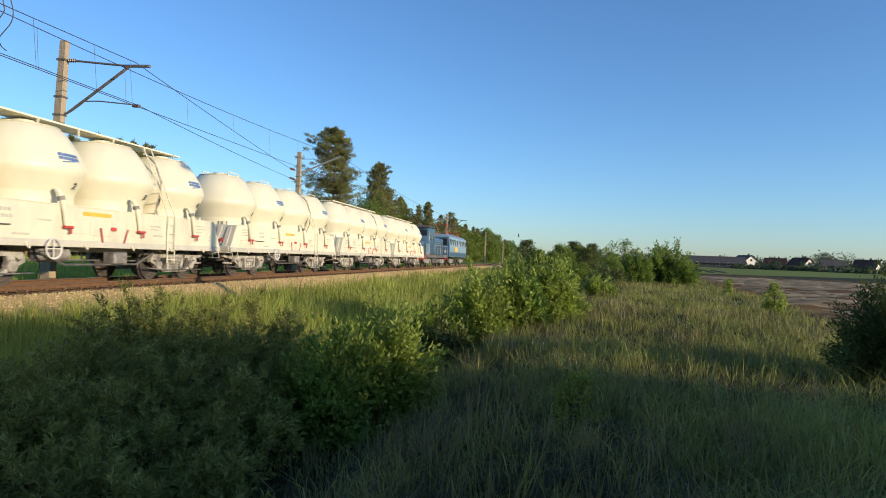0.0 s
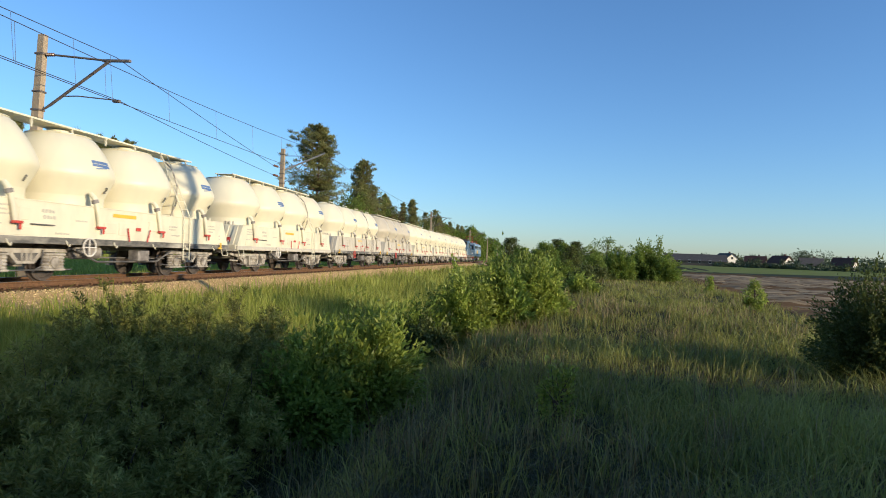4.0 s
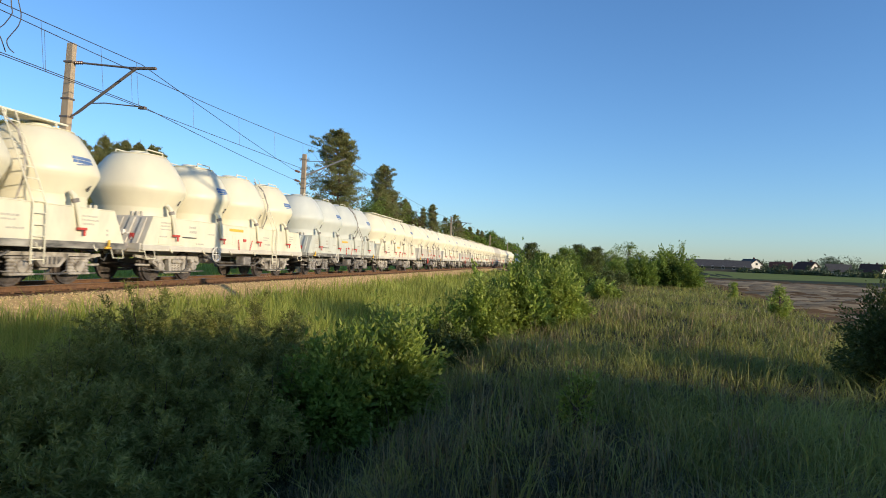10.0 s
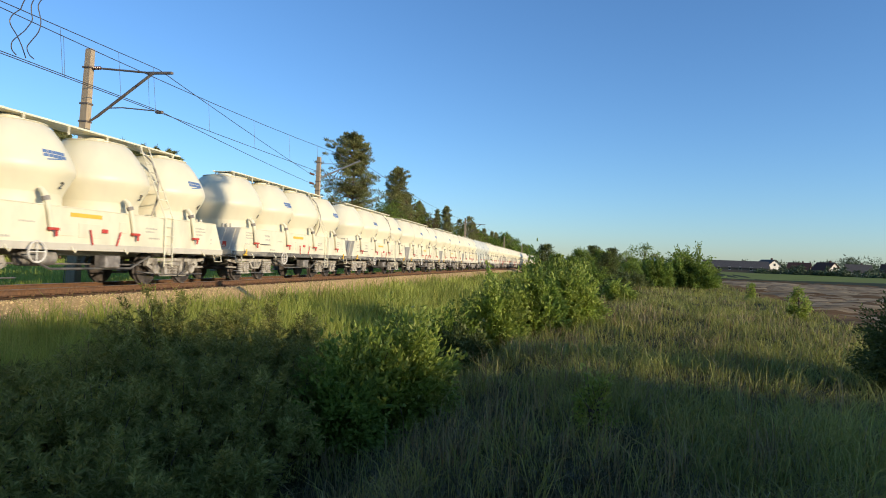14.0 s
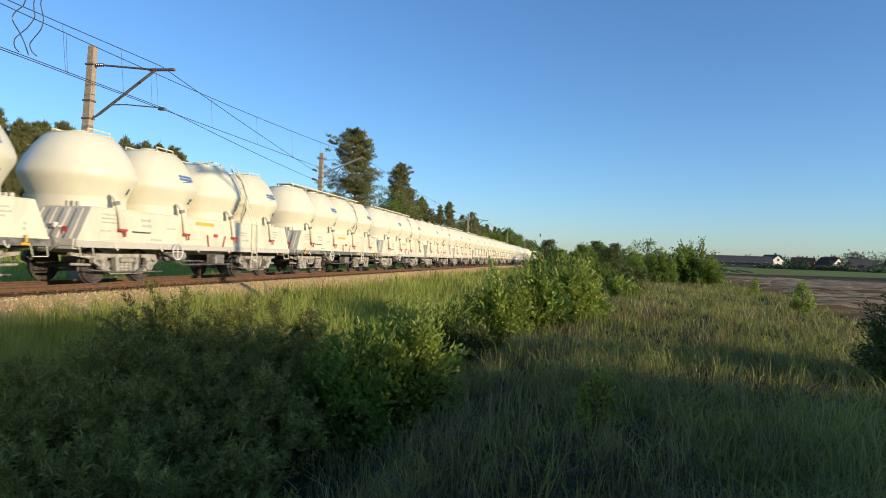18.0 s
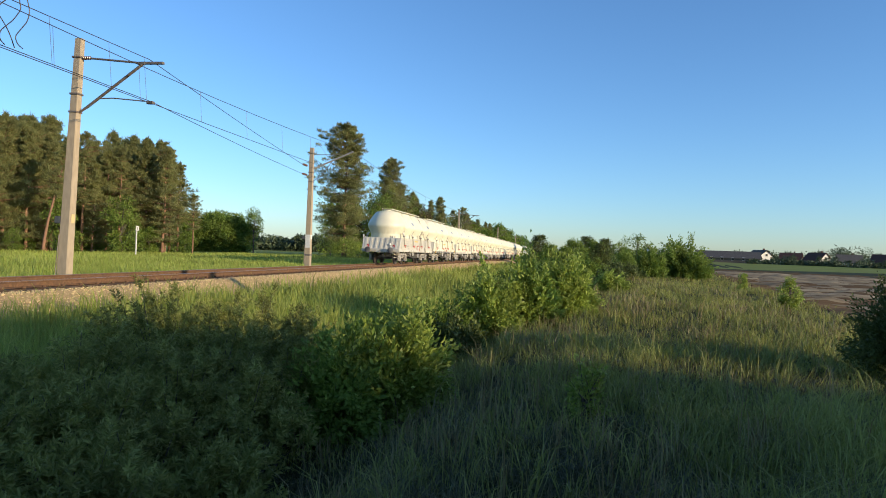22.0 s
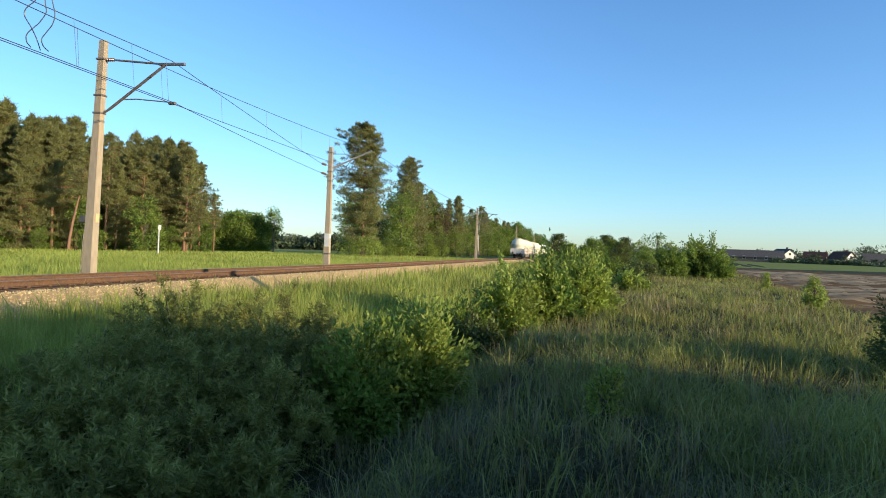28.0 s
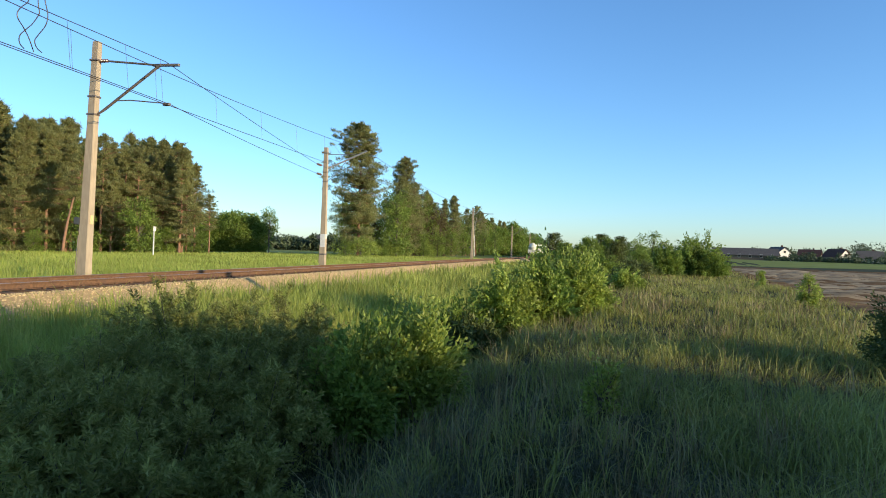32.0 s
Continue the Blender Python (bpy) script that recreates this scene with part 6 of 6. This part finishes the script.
def build_village():
    def at(az, d):
        return d * math.sin(radians(az)), d * math.cos(radians(az))
    for az, d, turn, L, W, wh, rh, wall, roof, n, lab in (
            (15.9, 310, -72, 9, 8, 2.8, 3.0, PLASTER, ROOF_DARK, 4, "white two-storey house with a dark gabled roof"),
            (18.1, 330, -25, 8.5, 7, 2.4, 3.0, PLASTER, ROOF_RED, 4, "pale house with a red-brown tiled roof"),
            (19.9, 310, -62, 8, 7, 2.3, 3.2, PLASTER, ROOF_RED, 4, "white house with a steep red-brown roof"),
            (22.0, 330, -12, 9, 7, 2.3, 3.0, PLASTER, ROOF_DARK, 5, "pale house with a dark roof"),
            (24.2, 320, -40, 8, 7, 2.4, 3.2, PLASTER, ROOF_RED, 4, "pale house with a red-brown tiled roof"),
            (7.2, 340, 70, 10, 9, 3.0, 4.0, PLASTER, ROOF_DARK, 4, "white house half hidden behind bushes"),
            (-24.1, 560, 60, 9, 8, 2.6, 3.4, PLASTER, ROOF_DARK, 3, "far white house beyond the railway")):
        x, y = at(az, d)
        house(x, y, turn, L, W, wh, rh, wall, roof, n, lab)
    x, y = at(13.5, 290)
    house(x, y, -14, 24, 10, 2.0, 2.6, WOOD_DARK, ROOF_DARK, 6, "long dark farm shed with a low roof", False)
    # hedge along the village
    rng = np.random.default_rng(19)
    cs, rs = [], []
    for k in range(240):
        az = rng.uniform(15.0, 27)
        d = rng.uniform(272, 285) if k % 2 else rng.uniform(340, 380)
        x, y = at(az, d)
        cs.append((x, y, gz(x, y) + (rng.uniform(0, 1.0) if k % 2 else rng.uniform(0.5, 5.0 + 2.5 * (20 < az < 24)))))
        rs.append(rng.uniform(0.8, 1.4) if k % 2 else rng.uniform(2, 3.5))
    for k in range(34):
        x, y = at(rng.uniform(15.5, 27), rng.uniform(288, 302))
        cs.append((x, y, gz(x, y) + rng.uniform(0.3, 2.8)))
        rs.append(rng.uniform(0.8, 1.7))
    v, t = tree_crown(rng, cs, rs, 70, 0.6, 0.5)
    tagged(new("village_hedge", fast_mesh("village_hedge", v, t, FARWOOD)), "dark hedges and garden trees round the village", "hedge", kind="stuff")
    # rail-side marker post
    mp = thing("marker_post", "white trackside marker post with a small sign", "sign post", pose(-39.4, 52.9, gz(-39.4, 52.9)))
    part("post", box(B(), -0.05, 0.05, -0.05, 0.05, -0.3, 2.7, 0.015), WHITE_P, mp, smooth=False)
    sg = part("sign", box(B(), 0.02, 0.1, -0.19, 0.19, 2.4, 2.85, 0.02), WHITE_P, mp, "small white sign with dark bars", smooth=False)
    part("sign_bar", box(B(), 0.1, 0.11, -0.04, 0.04, 2.5, 2.75), DARK, sg, smooth=False)


build_village()


# ---- grass ----
def blades(rng, x, y, h, w, lean, tuft=13, tuft_r=0.06):
    """Blades in tufts that lean together."""
    n = len(x)
    first = (np.arange(n) // tuft) * tuft
    near = np.hypot(x, y)
    tr = tuft_r * (0.6 + near[first] / 10)
    x = x[first] + rng.normal(0, 1, n) * tr
    y = y[first] + rng.normal(0, 1, n) * tr
    w = w[first]
    h = h * (0.45 + 1.0 * rng.uniform(0, 1, n)[first] ** 1.3)
    z = ground_z(x, y) - 0.02
    a = rng.uniform(0, math.tau, n)
    sx, sy = np.cos(a) * w * 0.5, np.sin(a) * w * 0.5
    b = rng.uniform(0, math.tau, n)[first] + rng.normal(0, 0.8, n)
    L = lean * h * rng.uniform(0.2, 1.0, n)
    lx, ly = np.cos(b) * L, np.sin(b) * L
    p = np.stack([x, y, z], 1)
    s = np.stack([sx, sy, np.zeros(n)], 1)
    m = p + np.stack([lx * 0.28, ly * 0.28, h * 0.62], 1)
    tip = p + np.stack([lx, ly, h * rng.uniform(0.7, 1.0, n)], 1)
    v = np.stack([p - s, p + s, m + s * 0.8, m - s * 0.8, tip], 1).reshape(-1, 3)
    k = np.arange(n)[:, None] * 5
    t = np.concatenate([k + np.array([[0, 1, 2]]), k + np.array([[0, 2, 3]]), k + np.array([[3, 2, 4]])], 0)
    return v, t


def spread_points(rng, n, r0, r1, a0, a1):
    r = r0 * (r1 / r0) ** rng.uniform(0, 1, n)
    a = np.radians(rng.uniform(a0, a1, n))
    return r * np.sin(a), r * np.cos(a), r


def patchy(x, y, s, ph):
    return 0.5 + 0.25 * np.sin(x * s + ph + 1.7 * np.sin(y * s * 0.7)) + 0.25 * np.sin(y * s * 1.3 + 2 * ph + np.sin(x * s * 0.9))


def build_grass():
    rng = np.random.default_rng(77)
    x, y, r = spread_points(rng, 430000, 3.0, 110, -56, 33)
    ok = (y > 0.5) & (x < field_edge(y) - 0.1 + rng.normal(0, 0.3, len(x)))
    x, y, r = x[ok], y[ok], r[ok]
    w = 0.0055 + 0.0007 * r
    thick = (x > -6.5) & (x < -3.2) & (y < 11.3) & (y > 3.2) & (rng.uniform(0, 1, len(x)) < 0.85)
    left = (x < -4.2) & ~thick & (x > TRACK_X + 3.05 + rng.normal(0, 0.2, len(x)))
    right = (x >= -4.2) & ~thick & ((patchy(x, y, 0.9, 3.0) > 0.4) | (rng.uniform(0, 1, len(x)) < 0.35))
    far = (x < TRACK_X - 2.2) & (x > -70)
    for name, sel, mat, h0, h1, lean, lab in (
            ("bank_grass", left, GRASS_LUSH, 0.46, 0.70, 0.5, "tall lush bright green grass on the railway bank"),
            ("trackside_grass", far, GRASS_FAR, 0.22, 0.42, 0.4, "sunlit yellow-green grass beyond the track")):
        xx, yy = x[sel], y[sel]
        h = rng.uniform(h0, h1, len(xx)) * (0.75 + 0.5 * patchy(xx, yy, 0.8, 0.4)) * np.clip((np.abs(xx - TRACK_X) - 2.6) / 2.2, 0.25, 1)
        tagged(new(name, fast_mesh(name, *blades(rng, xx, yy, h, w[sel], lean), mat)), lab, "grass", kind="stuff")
    fx, fy = rng.uniform(-72, TRACK_X - 2.3, 130000), 14 + 98 * rng.uniform(0, 1, 130000) ** 1.2
    fr = np.hypot(fx, fy)
    fh = rng.uniform(0.22, 0.42, len(fx)) * (0.8 + 0.4 * patchy(fx, fy, 0.5, 0.4)) * np.clip((np.abs(fx - TRACK_X) - 2.2) / 2.2, 0.3, 1)
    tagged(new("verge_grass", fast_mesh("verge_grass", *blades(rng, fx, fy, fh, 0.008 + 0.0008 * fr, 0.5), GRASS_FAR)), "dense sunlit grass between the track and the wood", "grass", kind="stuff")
    dry = right & (rng.uniform(0, 1, len(x)) < np.where((r > 12), 0.09, 0.05) * (0.4 + 1.6 * patchy(x, y, 0.35, 2.0)))
    bare = right & (((x < 0.2 - 0.12 * (y - 4)) & (y < 10)) | ((x < 1.0) & (y < 7))) & (rng.uniform(0, 1, len(x)) < 0.8)
    green = right & ~dry & ~bare
    for name, sel, mat, h0, h1, lean, lab in (
            ("meadow_grass", green, GRASS, 0.11, 0.34, 1.2, "tangled green meadow grass on the low rise"),
            ("dry_stalks", dry, GRASS_DRY, 0.2, 0.46, 0.5, "dry straw-coloured stalks among the grass")):
        xx, yy = x[sel], y[sel]
        h = rng.uniform(h0, h1, len(xx)) * (0.45 + 1.1 * patchy(xx, yy, 1.1, 1.0))
        tagged(new(name, fast_mesh(name, *blades(rng, xx, yy, h, w[sel], lean), mat)), lab, "grass", kind="stuff")

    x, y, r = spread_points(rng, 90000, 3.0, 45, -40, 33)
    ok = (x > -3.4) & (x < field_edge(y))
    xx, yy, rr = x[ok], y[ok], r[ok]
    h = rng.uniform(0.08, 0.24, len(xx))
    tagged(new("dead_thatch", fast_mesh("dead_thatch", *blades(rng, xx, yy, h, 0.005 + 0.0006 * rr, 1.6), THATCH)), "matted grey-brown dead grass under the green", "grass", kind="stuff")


build_grass()


def build_stubble():
    """Low uneven ridges of pale straw and dry clods, drawn out in rows across the field."""
    rng = np.random.default_rng(91)
    vs, ts, base = [], [], 0
    for k in range(1500):
        y = 9 + 125 * rng.uniform(0, 1) ** 1.7
        y = round(y / 1.1) * 1.1 + rng.normal(0, 0.12) if rng.uniform(0, 1) < 0.8 else y
        x = field_edge(y) + 0.2 + 80 * rng.uniform(0, 1) ** 1.5
        n = int(rng.integers(4, 9))
        step = rng.uniform(0.25, 0.6) * (1 + y / 60)
        px = x + np.arange(n) * step
        py = y + np.cumsum(rng.normal(0, 0.06, n))
        thick = np.sin(np.linspace(0.12, math.pi - 0.12, n)) * rng.uniform(0.06, 0.14) * (1 + y / 80)
        gzv = ground_z(px, py) + 0.04
        ridge = np.stack([px, py, gzv + thick * rng.uniform(0.5, 1.1, n)], 1)
        near = np.stack([px, py - thick * 1.5, gzv - 0.06], 1)
        far = np.stack([px, py + thick * 1.5, gzv - 0.06], 1)
        vs.append(np.concatenate([near, ridge, far]))
        i = np.arange(n - 1)
        for lo, hi in ((0, n), (n, 2 * n)):
            ts.append(np.stack([lo + i, lo + i + 1, hi + i + 1], 1) + base)
            ts.append(np.stack([lo + i, hi + i + 1, hi + i], 1) + base)
        base += 3 * n
    tagged(new("stubble", fast_mesh("stubble", np.concatenate(vs), np.concatenate(ts), STRAW)), "pale straw and dry clods in rows on the ploughed soil", "stubble", kind="stuff")


build_stubble()


# ---- what moves ----
def motions():
    times = [float(t) for t in range(33)]
    for ob, y0 in train:
        walk(ob, [(t, pose(TRACK_X, y0 + run(t), RAIL_Z)) for t in times])
    # wheels roll; those at the same place under their wagon share one action
    rolling = {}
    for ob in [o for o in scene.objects if o.name.split(".")[0] == "wheel"]:
        y, r = round(ob.location.y, 3), round(ob.location.z, 3)
        if (y, r) not in rolling:
            walk(ob, [(k / FPS, pose(0, y, r, -math.degrees(run(k / FPS) / r))) for k in range(32 * FPS + 1)])
            rolling[y, r] = ob.animation_data
        else:
            ob.rotation_mode = "QUATERNION"
            ob.animation_data_create()
            ob.animation_data.action = rolling[y, r].action
            ob.animation_data.action_slot = rolling[y, r].action_slot


motions()
